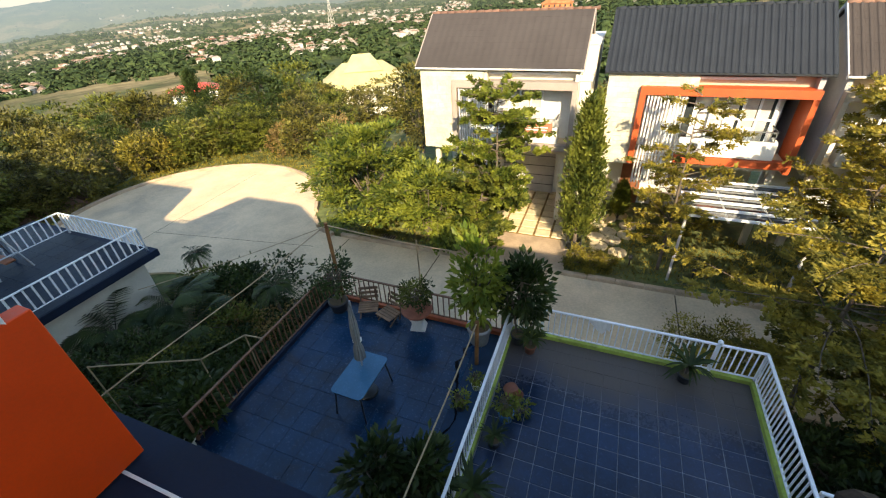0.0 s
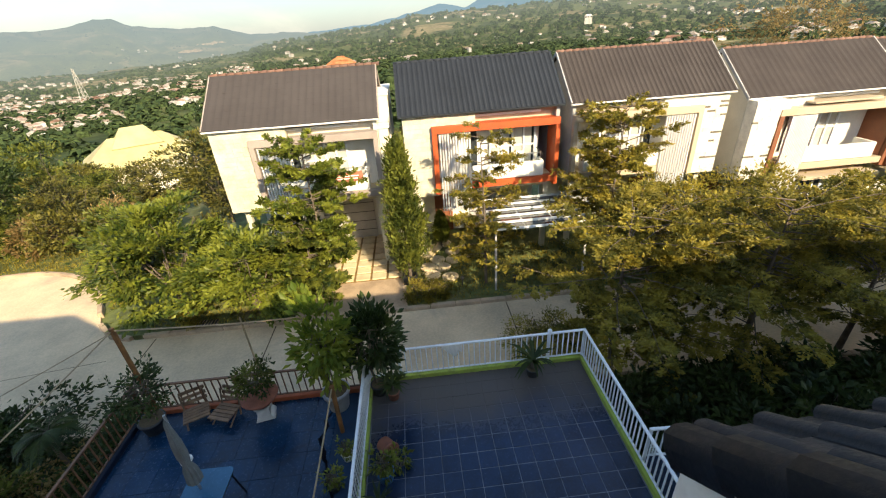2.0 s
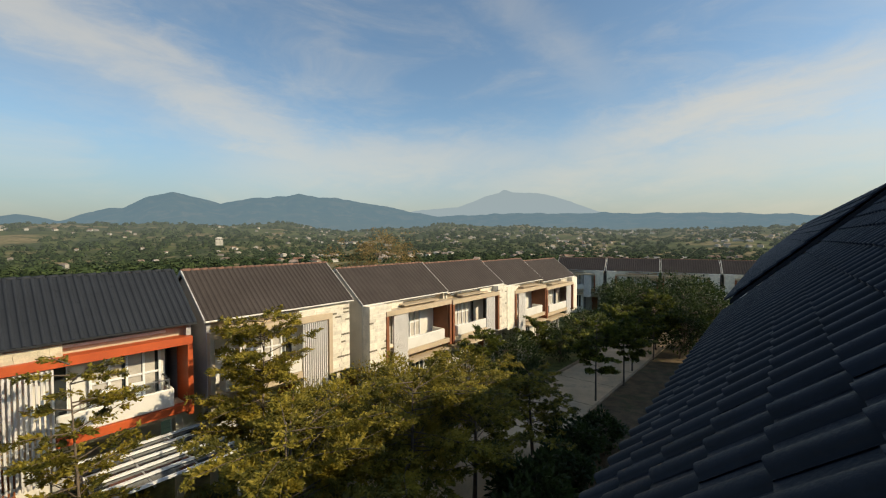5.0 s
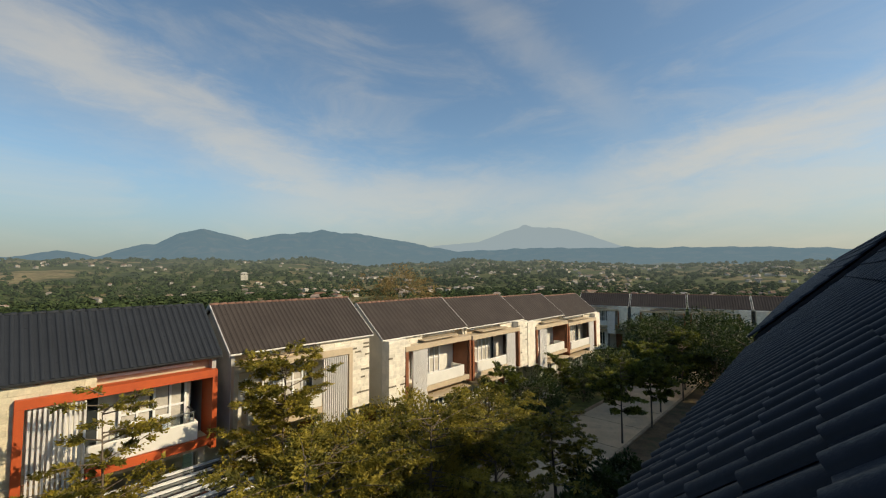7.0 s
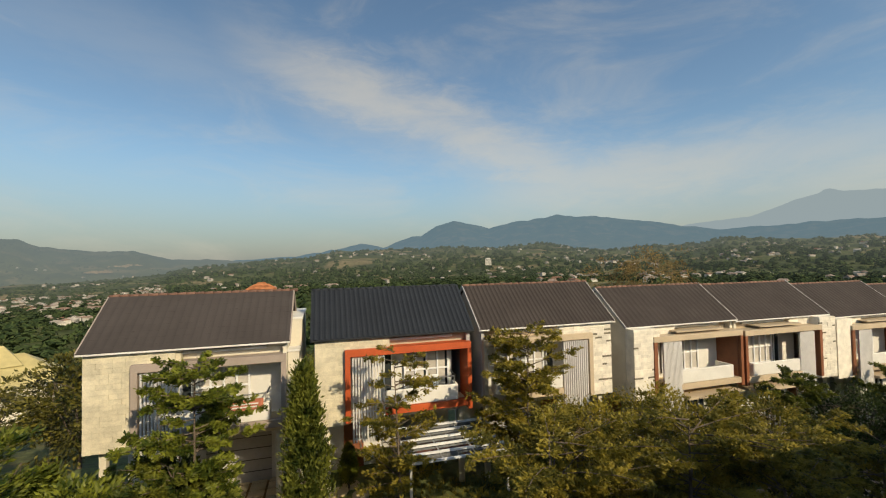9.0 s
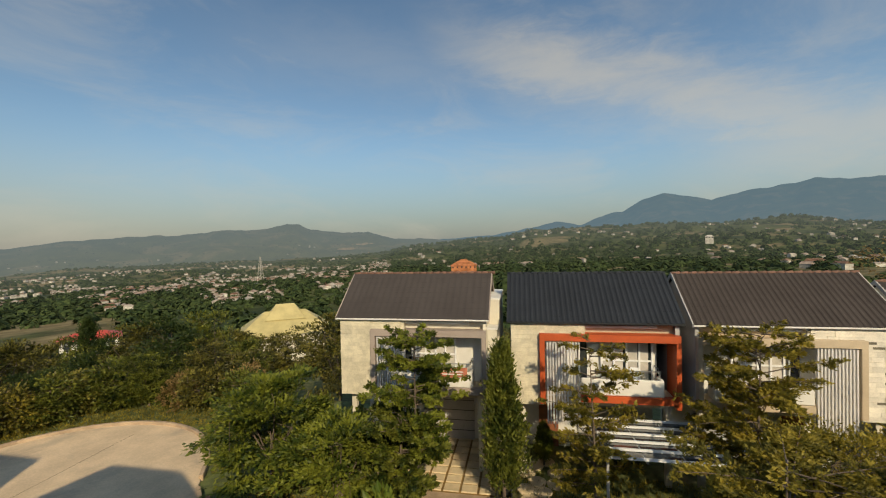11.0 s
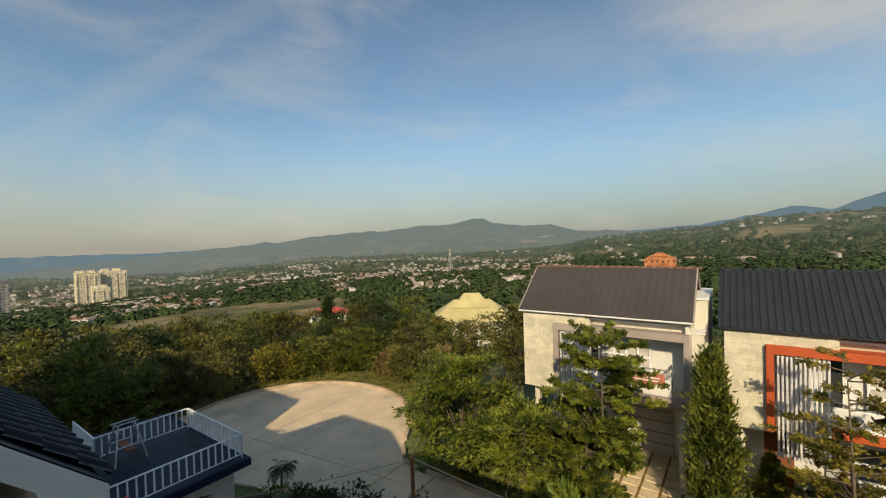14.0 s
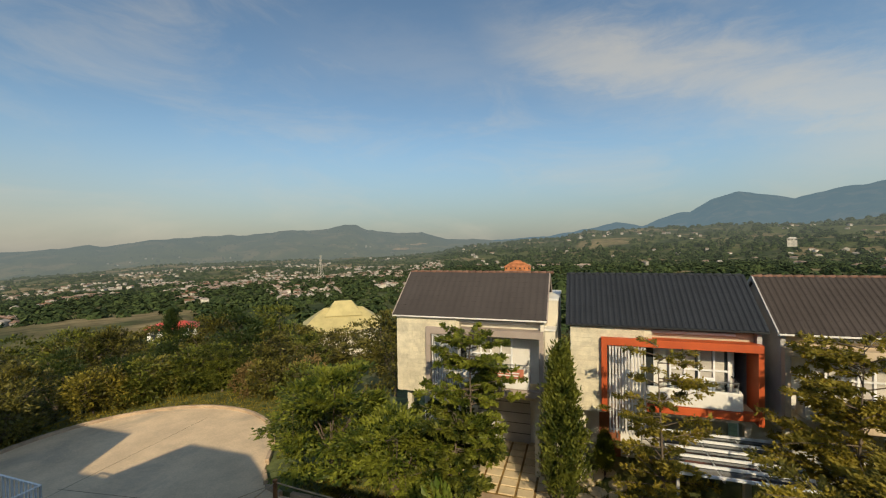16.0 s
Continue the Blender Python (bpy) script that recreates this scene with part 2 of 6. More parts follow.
M = dict(
    concrete=surf("road_concrete", (0.64, 0.485, 0.315), 0.85, 0.14, 0.5, 12, 0.25, stain=((0.22, 0.2, 0.17), 0.35, 0.35)),
    kerb=surf("kerb_concrete", (0.42, 0.31, 0.21), 0.85, 0.2, 1.2, 25, 0.3, each=0.12),
    lawn=surf("lawn", (0.10, 0.12, 0.035), 0.95, 0.4, 1.6, 40, 0.6, stain=((0.2, 0.15, 0.07), 0.6, 0.6)),
    soil=surf("soil", (0.11, 0.075, 0.04), 0.95, 0.35, 1.2, 20, 0.6, stain=((0.05, 0.06, 0.02), 0.8, 0.8)),
    pad=surf("paving_pad", (0.62, 0.5, 0.32), 0.8, 0.12, 2, 40, 0.2, each=0.12),
    straw=surf("dry_joint_grass", (0.24, 0.15, 0.05), 0.95, 0.35, 3, 40, 0.5),
    render=surf("cream_render", (0.64, 0.59, 0.48), 0.8, 0.08, 0.8, 20, 0.1, stain=((0.5, 0.44, 0.33), 0.3, 0.9)),
    white=surf("white_paint", (0.7, 0.685, 0.64), 0.6, 0.06, 1.0, 30, 0.06, stain=((0.55, 0.52, 0.45), 0.3, 1.4)),
    stone=surf("pale_stone", (0.6, 0.54, 0.4), 0.8, 0.14, 2.5, 22, 0.3, each=0.09),
    stone_pale=surf("whitish_stone", (0.72, 0.67, 0.57), 0.8, 0.12, 2.5, 22, 0.35, each=0.1),
    stone_dark=surf("worn_stone", (0.16, 0.14, 0.1), 0.85, 0.2, 3, 25, 0.35, each=0.2),
    greywall=surf("grey_side_wall", (0.42, 0.41, 0.4), 0.85, 0.12, 0.7, 18, 0.12, stain=((0.3, 0.28, 0.25), 0.4, 0.6)),
    red=surf("orange_red_paint", (0.47, 0.082, 0.02), 0.55, 0.1, 0.9, 25, 0.05, stain=((0.36, 0.06, 0.02), 0.4, 0.8)),
    taupe=surf("taupe_paint", (0.34, 0.28, 0.24), 0.6, 0.1, 0.9, 25, 0.06),
    beige=surf("beige_frame_paint", (0.5, 0.4, 0.28), 0.6, 0.1, 0.9, 25, 0.06),
    brown=surf("brown_red_wall", (0.23, 0.08, 0.035), 0.6, 0.15, 0.9, 25, 0.08),
    brownframe=surf("brown_frame", (0.3, 0.17, 0.09), 0.6, 0.15, 0.9, 25, 0.08),
    slat=surf("white_metal_slat", (0.72, 0.7, 0.68), 0.45, 0.06, 2, 30, 0.03, metal=0.2),
    rail=surf("white_rail_paint", (0.78, 0.79, 0.8), 0.4, 0.06, 2, 40, 0.04),
    rustrail=surf("brown_rail_paint", (0.17, 0.075, 0.035), 0.55, 0.25, 3, 40, 0.1),
    rust=surf("rusty_post", (0.2, 0.085, 0.025), 0.7, 0.3, 4, 40, 0.15),
    wire=surf("weathered_wire", (0.34, 0.24, 0.13), 0.6, 0.2, 4, 40, 0.05),
    dark=surf("dark_interior", (0.035, 0.033, 0.03), 0.7, 0.2, 1, 20, 0.0),
    glass=glassy("window_glass", (0.035, 0.042, 0.045)),
    clear=see_through("balcony_glass"),
    curtain=surf("curtain_cloth", (0.5, 0.47, 0.42), 0.9, 0.15, 2, 30, 0.1),
    roof_a=surf("grey_brown_roof_tile", (0.062, 0.053, 0.05), 0.85, 0.08, 0.8, 20, 0.1, each=0.02, spec=0.2),
    roof_b=surf("slate_blue_roof_tile", (0.022, 0.026, 0.033), 0.7, 0.1, 0.8, 20, 0.1, each=0.025, spec=0.25),
    roof_c=surf("brown_roof_tile", (0.056, 0.046, 0.042), 0.85, 0.1, 0.8, 20, 0.1, each=0.025, spec=0.2),
    roof_own=surf("charcoal_roof_tile", (0.0078, 0.0115, 0.0195), 0.55, 0.2, 2.5, 35, 0.2, each=0.16, stain=((0.013, 0.016, 0.022), 0.5, 2.5), spec=0.22),
    ridge=surf("terracotta_ridge_tile", (0.17, 0.088, 0.06), 0.75, 0.2, 2, 20, 0.2, each=0.2),
    floor_tile=surf("dark_floor_tile", (0.008, 0.023, 0.058), 0.2, 0.35, 0.9, 22, 0.06, each=0.12, stain=((0.04, 0.034, 0.03), 0.4, 0.5)),
    floor_left=surf("blue_floor_tile", (0.004, 0.03, 0.074), 0.22, 0.3, 0.7, 22, 0.06, each=0.08, stain=((0.012, 0.018, 0.03), 0.8, 0.8)),
    floor_deck=surf("navy_deck_tile", (0.004, 0.014, 0.03), 0.4, 0.25, 0.7, 22, 0.05, each=0.08, spec=0.1),
    crack=surf("tarry_crack", (0.003, 0.004, 0.006), 0.9, 0.2, 3, 30, 0.1, spec=0.05),
    grout=surf("pale_grout", (0.17, 0.18, 0.205), 0.85, 0.25, 2, 30, 0.1),
    grout_left=surf("blue_grout", (0.005, 0.028, 0.066), 0.85, 0.25, 2, 30, 0.1),
    green=surf("lime_kerb_paint", (0.34, 0.42, 0.07), 0.65, 0.2, 2, 30, 0.1, stain=((0.15, 0.16, 0.06), 0.6, 2)),
    redkerb=surf("red_kerb_paint", (0.38, 0.1, 0.04), 0.65, 0.2, 2, 30, 0.1),
    slab=surf("grey_roof_slab", (0.008, 0.016, 0.036), 0.7, 0.2, 0.8, 18, 0.15, stain=((0.012, 0.016, 0.028), 0.6, 0.7), spec=0.2),
    orange=surf("bright_orange_paint", (0.78, 0.062, 0.001), 0.5, 0.06, 0.8, 30, 0.03),
    terracotta=surf("terracotta_pot", (0.24, 0.08, 0.045), 0.75, 0.2, 5, 40, 0.15),
    pot=surf("dark_plastic_pot", (0.03, 0.03, 0.035), 0.5, 0.15, 4, 40, 0.05),
    greypot=surf("grey_stone_pot", (0.3, 0.3, 0.31), 0.75, 0.15, 4, 40, 0.15),
    bluepot=surf("blue_plastic_pot", (0.02, 0.14, 0.36), 0.4, 0.1, 4, 40, 0.05),
    wood=surf("weathered_wood", (0.2, 0.12, 0.07), 0.7, 0.25, 5, 40, 0.2, each=0.15),
    table=surf("blue_table_top", (0.035, 0.13, 0.23), 0.2, 0.1, 2, 25, 0.02),
    metal=surf("dark_metal", (0.05, 0.055, 0.06), 0.4, 0.1, 4, 40, 0.03, metal=0.6),
    steel=surf("grey_steel", (0.4, 0.42, 0.44), 0.35, 0.1, 4, 40, 0.03, metal=0.8),
    cloth=surf("grey_canvas", (0.17, 0.18, 0.175), 0.9, 0.15, 6, 60, 0.2),
    bark=surf("grey_bark", (0.13, 0.1, 0.075), 0.9, 0.3, 3, 25, 0.5),
    banner=surf("red_banner_cloth", (0.5, 0.17, 0.1), 0.8, 0.1, 4, 40, 0.05),
    leaf=leafy("tree_leaf", (0.014, 0.03, 0.005), (0.19, 0.2, 0.03), 0.3),
    leaf_cypress=leafy("cypress_leaf", (0.02, 0.04, 0.008), (0.2, 0.215, 0.036), 0.32),
    leaf_gold=leafy("golden_leaf", (0.06, 0.066, 0.012), (0.4, 0.32, 0.05), 0.45),
    leaf_bright=leafy("bright_leaf", (0.02, 0.044, 0.006), (0.23, 0.25, 0.033), 0.3),
    leaf_lime=leafy("lime_leaf", (0.07, 0.12, 0.014), (0.33, 0.36, 0.05)),
    leaf_dark=leafy("dark_leaf", (0.014, 0.03, 0.008), (0.06, 0.085, 0.018), 0.3),
    leaf_wood=leafy("woodland_leaf", (0.009, 0.014, 0.004), (0.185, 0.162, 0.03), 0.15),
    leaf_dry=leafy("dry_leaf", (0.2, 0.13, 0.05), (0.42, 0.29, 0.11)),
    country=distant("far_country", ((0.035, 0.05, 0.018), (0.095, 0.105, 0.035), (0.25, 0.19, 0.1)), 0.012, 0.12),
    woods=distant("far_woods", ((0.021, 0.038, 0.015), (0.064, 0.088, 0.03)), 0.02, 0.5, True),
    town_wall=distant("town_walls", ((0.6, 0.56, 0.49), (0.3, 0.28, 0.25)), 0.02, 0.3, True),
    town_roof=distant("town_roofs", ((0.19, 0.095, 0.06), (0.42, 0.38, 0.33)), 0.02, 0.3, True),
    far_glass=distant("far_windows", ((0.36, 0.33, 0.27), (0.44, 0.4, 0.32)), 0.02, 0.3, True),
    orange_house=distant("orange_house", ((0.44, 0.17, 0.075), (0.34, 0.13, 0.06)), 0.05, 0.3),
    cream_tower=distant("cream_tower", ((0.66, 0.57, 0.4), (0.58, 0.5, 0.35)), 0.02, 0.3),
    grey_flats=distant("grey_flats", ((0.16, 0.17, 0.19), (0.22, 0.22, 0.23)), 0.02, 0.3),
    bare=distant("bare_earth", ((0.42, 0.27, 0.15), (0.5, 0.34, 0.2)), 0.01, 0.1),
    yellow=surf("yellow_roof", (0.48, 0.4, 0.18), 0.6, 0.12, 0.6, 10, 0.1),
    redroof=surf("red_metal_roof", (0.5, 0.07, 0.05), 0.55, 0.1, 0.6, 10, 0.05),
)


# outer half of the right-hand terrace: brown for dirt and painted-in tree reflections
for mat in (M["floor_tile"], M["grout"]):
    nt = mat.node_tree
    b = nt.nodes["Principled BSDF"]
    place = nt.nodes.new("ShaderNodeNewGeometry").outputs["Position"]
    spread = node(nt, "ShaderNodeTexNoise", Vector=place, Scale=0.7, Detail=5.0, Roughness=0.6).outputs[0]
    reach = calc(nt, "ADD", node(nt, "ShaderNodeSeparateXYZ", Vector=place).outputs["Y"], calc(nt, "MULTIPLY", spread, 2.2))
    brown_wash = calc(nt, "MULTIPLY", smooth(nt, reach, 6.1, 7.6), 0.85)
    colour, gloss = b.inputs["Base Color"].links[0].from_socket, b.inputs["Roughness"].links[0].from_socket
    nt.links.new(blend(nt, brown_wash, colour, (0.10, 0.078, 0.062)), b.inputs["Base Color"])
    nt.links.new(calc(nt, "ADD", gloss, calc(nt, "MULTIPLY", brown_wash, 0.45)), b.inputs["Roughness"])


# ---- mesh tools ----
def box(bm, x0, x1, y0, y1, z0, z1):
    v = [bm.verts.new(p) for p in ((x0, y0, z0), (x1, y0, z0), (x1, y1, z0), (x0, y1, z0), (x0, y0, z1), (x1, y0, z1), (x1, y1, z1), (x0, y1, z1))]
    for f in ((3, 2, 1, 0), (4, 5, 6, 7), (0, 1, 5, 4), (1, 2, 6, 5), (2, 3, 7, 6), (3, 0, 4, 7)):
        bm.faces.new([v[k] for k in f])
    return v


def tube(bm, p, q, r0, r1=None, n=8, caps=True):
    """A tapered round bar from p to q."""
    p, q = Vector(p), Vector(q)
    r1 = r0 if r1 is None else r1
    turn = (q - p).to_track_quat("Z", "Y")
    rings = []
    for c, r in ((p, r0), (q, r1)):
        rings.append([bm.verts.new(c + turn @ Vector((r * math.cos(2 * math.pi * k / n), r * math.sin(2 * math.pi * k / n), 0))) for k in range(n)])
    for k in range(n):
        bm.faces.new((rings[0][k], rings[0][(k + 1) % n], rings[1][(k + 1) % n], rings[1][k]))
    if caps:
        bm.faces.new(rings[0][::-1])
        bm.faces.new(rings[1])


def lathe(bm, profile, n=16, cx=0.0, cy=0.0):
    """A turned shape from (radius, height) pairs."""
    rings = [[bm.verts.new((cx + r * math.cos(2 * math.pi * k / n), cy + r * math.sin(2 * math.pi * k / n), z)) for k in range(n)] for r, z in profile]
    for a, b in zip(rings, rings[1:]):
        for k in range(n):
            bm.faces.new((a[k], a[(k + 1) % n], b[(k + 1) % n], b[k]))
    bm.faces.new(rings[0][::-1])
    bm.faces.new(rings[-1])


def prism(bm, outline, axis, lo, hi):
    """An outline drawn out along an axis; outline pairs are the two other axes in order."""
    def at(p, w):
        c = list(p)
        c.insert(axis, w)
        return bm.verts.new(c)
    a, b = [at(p, lo) for p in outline], [at(p, hi) for p in outline]
    n = len(outline)
    bm.faces.new(a)
    bm.faces.new(b[::-1])
    for k in range(n):
        bm.faces.new((a[(k + 1) % n], a[k], b[k], b[(k + 1) % n]))


def meshed(name, bm, material, bevel=0.0, flat=True):
    if bevel:
        bmesh.ops.bevel(bm, geom=list(bm.edges), offset=bevel, segments=1, affect="EDGES")
    bmesh.ops.recalc_face_normals(bm, faces=bm.faces)
    me = bpy.data.meshes.new(name)
    bm.to_mesh(me)
    bm.free()
    me.materials.append(material)
    if not flat:
        me.shade_smooth()
    return me


def part(name, bm, material, parent, label="", bevel=0.0, flat=True):
    ob = new(name, meshed(name, bm, material, bevel, flat) if isinstance(bm, bmesh.types.BMesh) else bm)
    ob.parent = parent
    return tagged(ob, label)


def boxed(name, b, material, parent=None, label="", bevel=0.0):
    bm = bmesh.new()
    box(bm, *b)
    return part(name, bm, material, parent, label, bevel)


def thing(name, m, label, category, group="", kind=""):
    ob = new(name)
    ob.empty_display_size = 0.1
    ob.matrix_basis = m
    return tagged(ob, label, category, group, kind)


def piece(name, me, parent, x, y, z, rx=0, ry=0, rz=0):
    ob = new(name, me)
    ob.parent = parent
    ob.matrix_basis = pose(x, y, z, rx, ry, rz)
    return ob


def from_arrays(name, verts, faces, material, flat=True):
    me = bpy.data.meshes.new(name)
    me.from_pydata(verts.tolist() if hasattr(verts, "tolist") else verts, [], faces.tolist() if hasattr(faces, "tolist") else faces)
    me.materials.append(material)
    if not flat:
        me.shade_smooth()
    return me


# ---- the lie of the land ----
def base(x):
    """The street falls away to the right."""
    return -0.031 * min(max(x - 6, 0), 60)


SKY_NEAR = ((-180, -3), (-100, -2.8), (-83, -2.7), (-70, -3.0), (-50, -2.0), (-27, -1.7), (-18, -1.0), (-13.7, -0.2), (-8.3, 0.2), (-2.3, 0.75), (2, 1.5), (9, 1.6), (17, 1.6), (23.5, 1.75), (29, 1.85), (34, 1.3), (39.5, 1.1), (48, 1.4), (51, 1.9), (61, 1.6), (72, 1.0), (84, 0.9), (88, 1.2), (100, 0.6), (180, -3))
SKY_HILL = ((-180, -2), (-100, -2.2), (-83, -1.75), (-76, -1.2), (-71, -0.6), (-63, 0.15), (-50, 1.4), (-40, 2.15), (-34, 2.75), (-31.5, 3.15), (-30, 3.05), (-28.5, 2.3), (-26, 1.95), (-24.4, 1.75), (-21, 2.0), (-19.4, 1.5), (-17.5, 0.85), (-13, 0.6), (-8, 0.4), (0, 0.8), (30, 1.0), (60, 1.5), (100, 0.6), (180, -2))
SKY_FAR = ((-180, -3.5), (-50, -3), (-20, -0.5), (-12, 0.3), (-4, 0.9), (1.5, 1.7), (4.9, 2.5), (7.8, 1.95), (9.7, 2.6), (11.8, 3.4), (13, 3.45), (15.2, 4.75), (16.4, 5.2), (17.8, 5.45), (19.2, 5.15), (20.5, 4.85), (22.5, 4.3), (24.2, 4.85), (26.6, 5.15), (28.5, 5.4), (30, 5.35), (31.6, 5.88), (34, 5.45), (36, 5.5), (39.6, 4.85), (41.4, 4.6), (44, 4.2), (46.5, 3.65), (50, 3.05), (56, 3.2), (61, 3.4), (72, 3.2), (83.5, 2.9), (93, 2.3), (110, 1.5), (180, -1))
LOW = ((-180, -6), (-90, -5.7), (-74, -5.4), (-60, -4.6), (-30, -4.0), (-10, -3.0), (20, -2.4), (60, -2.2), (100, -2.4), (180, -6))


def along(table, az):
    return float(np.interp(az, [t[0] for t in table], [t[1] for t in table]))


def land(x, y):
    """Height of the ground: level at the street, falling to the valley, rising to the hills."""
    dx, dy = max(-28.5 - x, x - 75, 0), max(-60 - y, y - 23.5, 0)
    d = math.hypot(dx, dy)
    near = base(x) - 15 * (1 - math.exp(-d / 48)) - 0.02 * d
    r, az = math.hypot(x, y), math.degrees(math.atan2(x, y))
    if r < 110:
        return near
    t = lambda table: math.tan(radians(along(table, az)))
    z = [-16, max(-60, 9.7 + 400 * t(LOW) - 8), 9.7 + 800 * t(LOW), 9.7 + 1500 * t(SKY_NEAR), 9.7 + 1900 * t(SKY_NEAR) - 45, 9.7 + 2600 * t(SKY_HILL), 9.7 + 3300 * min(t(SKY_HILL), t(SKY_FAR)) - 90, 9.7 + 4500 * t(SKY_FAR), 0]
    far = float(np.interp(r, (150, 400, 800, 1500, 1900, 2600, 3300, 4500, 4900), z))
    rough = noise.fractal(Vector((x * 0.006, y * 0.006, 0)), 1.0, 2.0, 4) * min(r, 2200) * 0.006
    if r > 4000:
        rough += noise.fractal(Vector((az * 0.35, r * 0.004, 3)), 1.0, 2.0, 3) * 9
    k = min(1, (r - 110) / 60)
    return near * (1 - k) + (far + rough) * k


rings = [0, 6, 12, 18, 24, 28, 32, 36, 40, 46, 52, 60, 70, 82, 96, 112, 130, 150, 180, 220, 270, 330, 400, 480, 570, 670, 780, 900, 1050, 1200, 1350, 1500, 1650, 1800, 2000, 2200, 2400, 2550, 2650, 2800, 3100, 3500, 3900, 4200, 4400, 4500, 4600, 4850]
NA = 1200
gv, gf = [], []
for i, r in enumerate(rings):
    for k in range(NA):
        a = 2 * math.pi * k / NA
        x, y = r * math.sin(a), r * math.cos(a)
        gv.append((x, y, land(x, y) - 0.2))
for i in range(len(rings) - 1):
    for k in range(NA):
        a, b = i * NA + k, i * NA + (k + 1) % NA
        gf.append((a, a + NA, b + NA, b) if i else (a, a + NA, b + NA))
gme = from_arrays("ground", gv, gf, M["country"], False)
gme.materials.append(M["lawn"])
inner = sum(1 for i in range(len(rings) - 1) if rings[i + 1] <= 60) * NA
for p in gme.polygons[:inner]:
    p.material_index = 1
ground = tagged(new("ground", gme), "grassy hillside falling to a green valley with distant hills", "ground", kind="structure")

# a volcano behind the range, its haze painted as a flat blue glow
vv, vf = [], []
outline = ((44, 3.0), (47, 3.8), (53, 4.3), (55, 5.0), (57, 5.8), (58.6, 6.15), (59.1, 6.55), (59.6, 6.55), (60.4, 6.2), (64, 6.0), (66, 5.5), (67.5, 5.0), (71.5, 3.4), (75, 2.6))
for az in np.arange(44, 75.01, 0.25):
    e = along(outline, az) + 0.06 * noise.noise(Vector((az * 1.3, 0, 0)))
    for r, k in ((4650, 0.0), (4760, 0.55), (4870, 1.0), (4930, 0.3)):
        d = aim(az, 0)
        vv.append((d.x * r, d.y * r, -50 + k * (60 + 4870 * math.tan(radians(e)))))
n = len(vv) // 4
vf = [(4 * i + j, 4 * i + j + 1, 4 * i + j + 5, 4 * i + j + 4) for i in range(n - 1) for j in range(3)]
haze_glow_mat = bpy.data.materials.new("mountain_in_haze")
haze_glow_mat.use_nodes = True
b = haze_glow_mat.node_tree.nodes["Principled BSDF"]
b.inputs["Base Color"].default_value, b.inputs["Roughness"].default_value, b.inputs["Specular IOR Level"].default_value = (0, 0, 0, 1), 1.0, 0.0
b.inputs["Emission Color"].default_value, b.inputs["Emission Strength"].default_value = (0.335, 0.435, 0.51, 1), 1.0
tagged(new("volcano", from_arrays("volcano", vv, vf, haze_glow_mat, False)), "pale blue volcano far behind the hill range", "mountain", kind="structure")

# ---- street ----
ROAD_NEAR, ROAD_FAR = 8.9, 13.3
BULB = (-20.3, 12.9, 6.75)


def road_outline():
    """The end of the street: a straight lane that widens into a round turning place."""
    cx, cy, r = BULB
    pts = [(-14.2, ROAD_NEAR), (-16.5, 8.75), (-19.5, 7.6), (-23, 7.1)]
    pts += [(cx + r * math.cos(a), cy + r * math.sin(a)) for a in np.radians(np.linspace(215, 45, 26))]
    pts += [(-14.6, 16.6), (-13.4, 14.6), (-12.4, 13.6), (-11.4, ROAD_FAR)]
    return pts


bm = bmesh.new()
pts = road_outline()
outer = [(x, ROAD_NEAR) for x in range(66, -15, -4)] + pts[1:] + [(x, ROAD_FAR) for x in range(-10, 67, 4)]
top = [bm.verts.new((x, y, base(x) - 0.1)) for x, y in outer]
low_ring = [bm.verts.new((x, y, base(x) - 0.35)) for x, y in outer]
face = bm.faces.new(top)
for k in range(len(outer)):
    bm.faces.new((top[k], low_ring[k], low_ring[(k + 1) % len(outer)], top[(k + 1) % len(outer)]))
bmesh.ops.triangulate(bm, faces=[face])
road = tagged(part("road", bm, M["concrete"], None), "pale concrete lane ending in a round turning place", "road", kind="structure")
# expansion joints cut across the lane
joint = boxed("road_joint", (-0.02, 0.02, ROAD_NEAR + 0.05, ROAD_FAR - 0.05, -0.012, 0.004), M["soil"], road)
joint.location = (-10.5, 0, -0.1)
for x in (-6, -1.5, 3, 7.5, 12, 16.5, 21, 25.5, 30, 34.5):
    piece("road_joint", joint.data, road, x, 0, base(x) - 0.1, ry=math.degrees(0.031) if x > 6 else 0)
for cx, cy, ang, long in ((-16.2, 11.6, 8, 9), (-20.5, 12.6, 92, 11.5)):
    me = meshed("road_joint", (lambda q: (box(q, -long / 2, long / 2, -0.009, 0.009, -0.012, 0.004), q)[1])(bmesh.new()), M["soil"])
    piece("road_joint", me, road, cx, cy, -0.1, rz=ang)

# kerb stones
kerb = thing("kerb", pose(0, 0, 0), "worn concrete kerb stones along the street", "kerb", kind="structure")
bm = bmesh.new()
box(bm, -0.49, 0.49, -0.09, 0.09, -0.3, 0.06)
kme = meshed("kerb_stone", bm, M["kerb"], 0.02)
for x in np.arange(-10.5, 45, 1.0):
    piece("kerb_stone", kme, kerb, x, ROAD_FAR + 0.08, base(x) + random.uniform(-0.01, 0.01), 0, 1.8 if x > 6 else 0, random.uniform(-0.6, 0.6))
for x in np.arange(-9.5, 45, 1.0):
    piece("kerb_stone", kme, kerb, x, ROAD_NEAR - 0.08, base(x), 0, 1.8 if x > 6 else 0, random.uniform(-0.6, 0.6))
arc = [p for p in road_outline()[3:]]
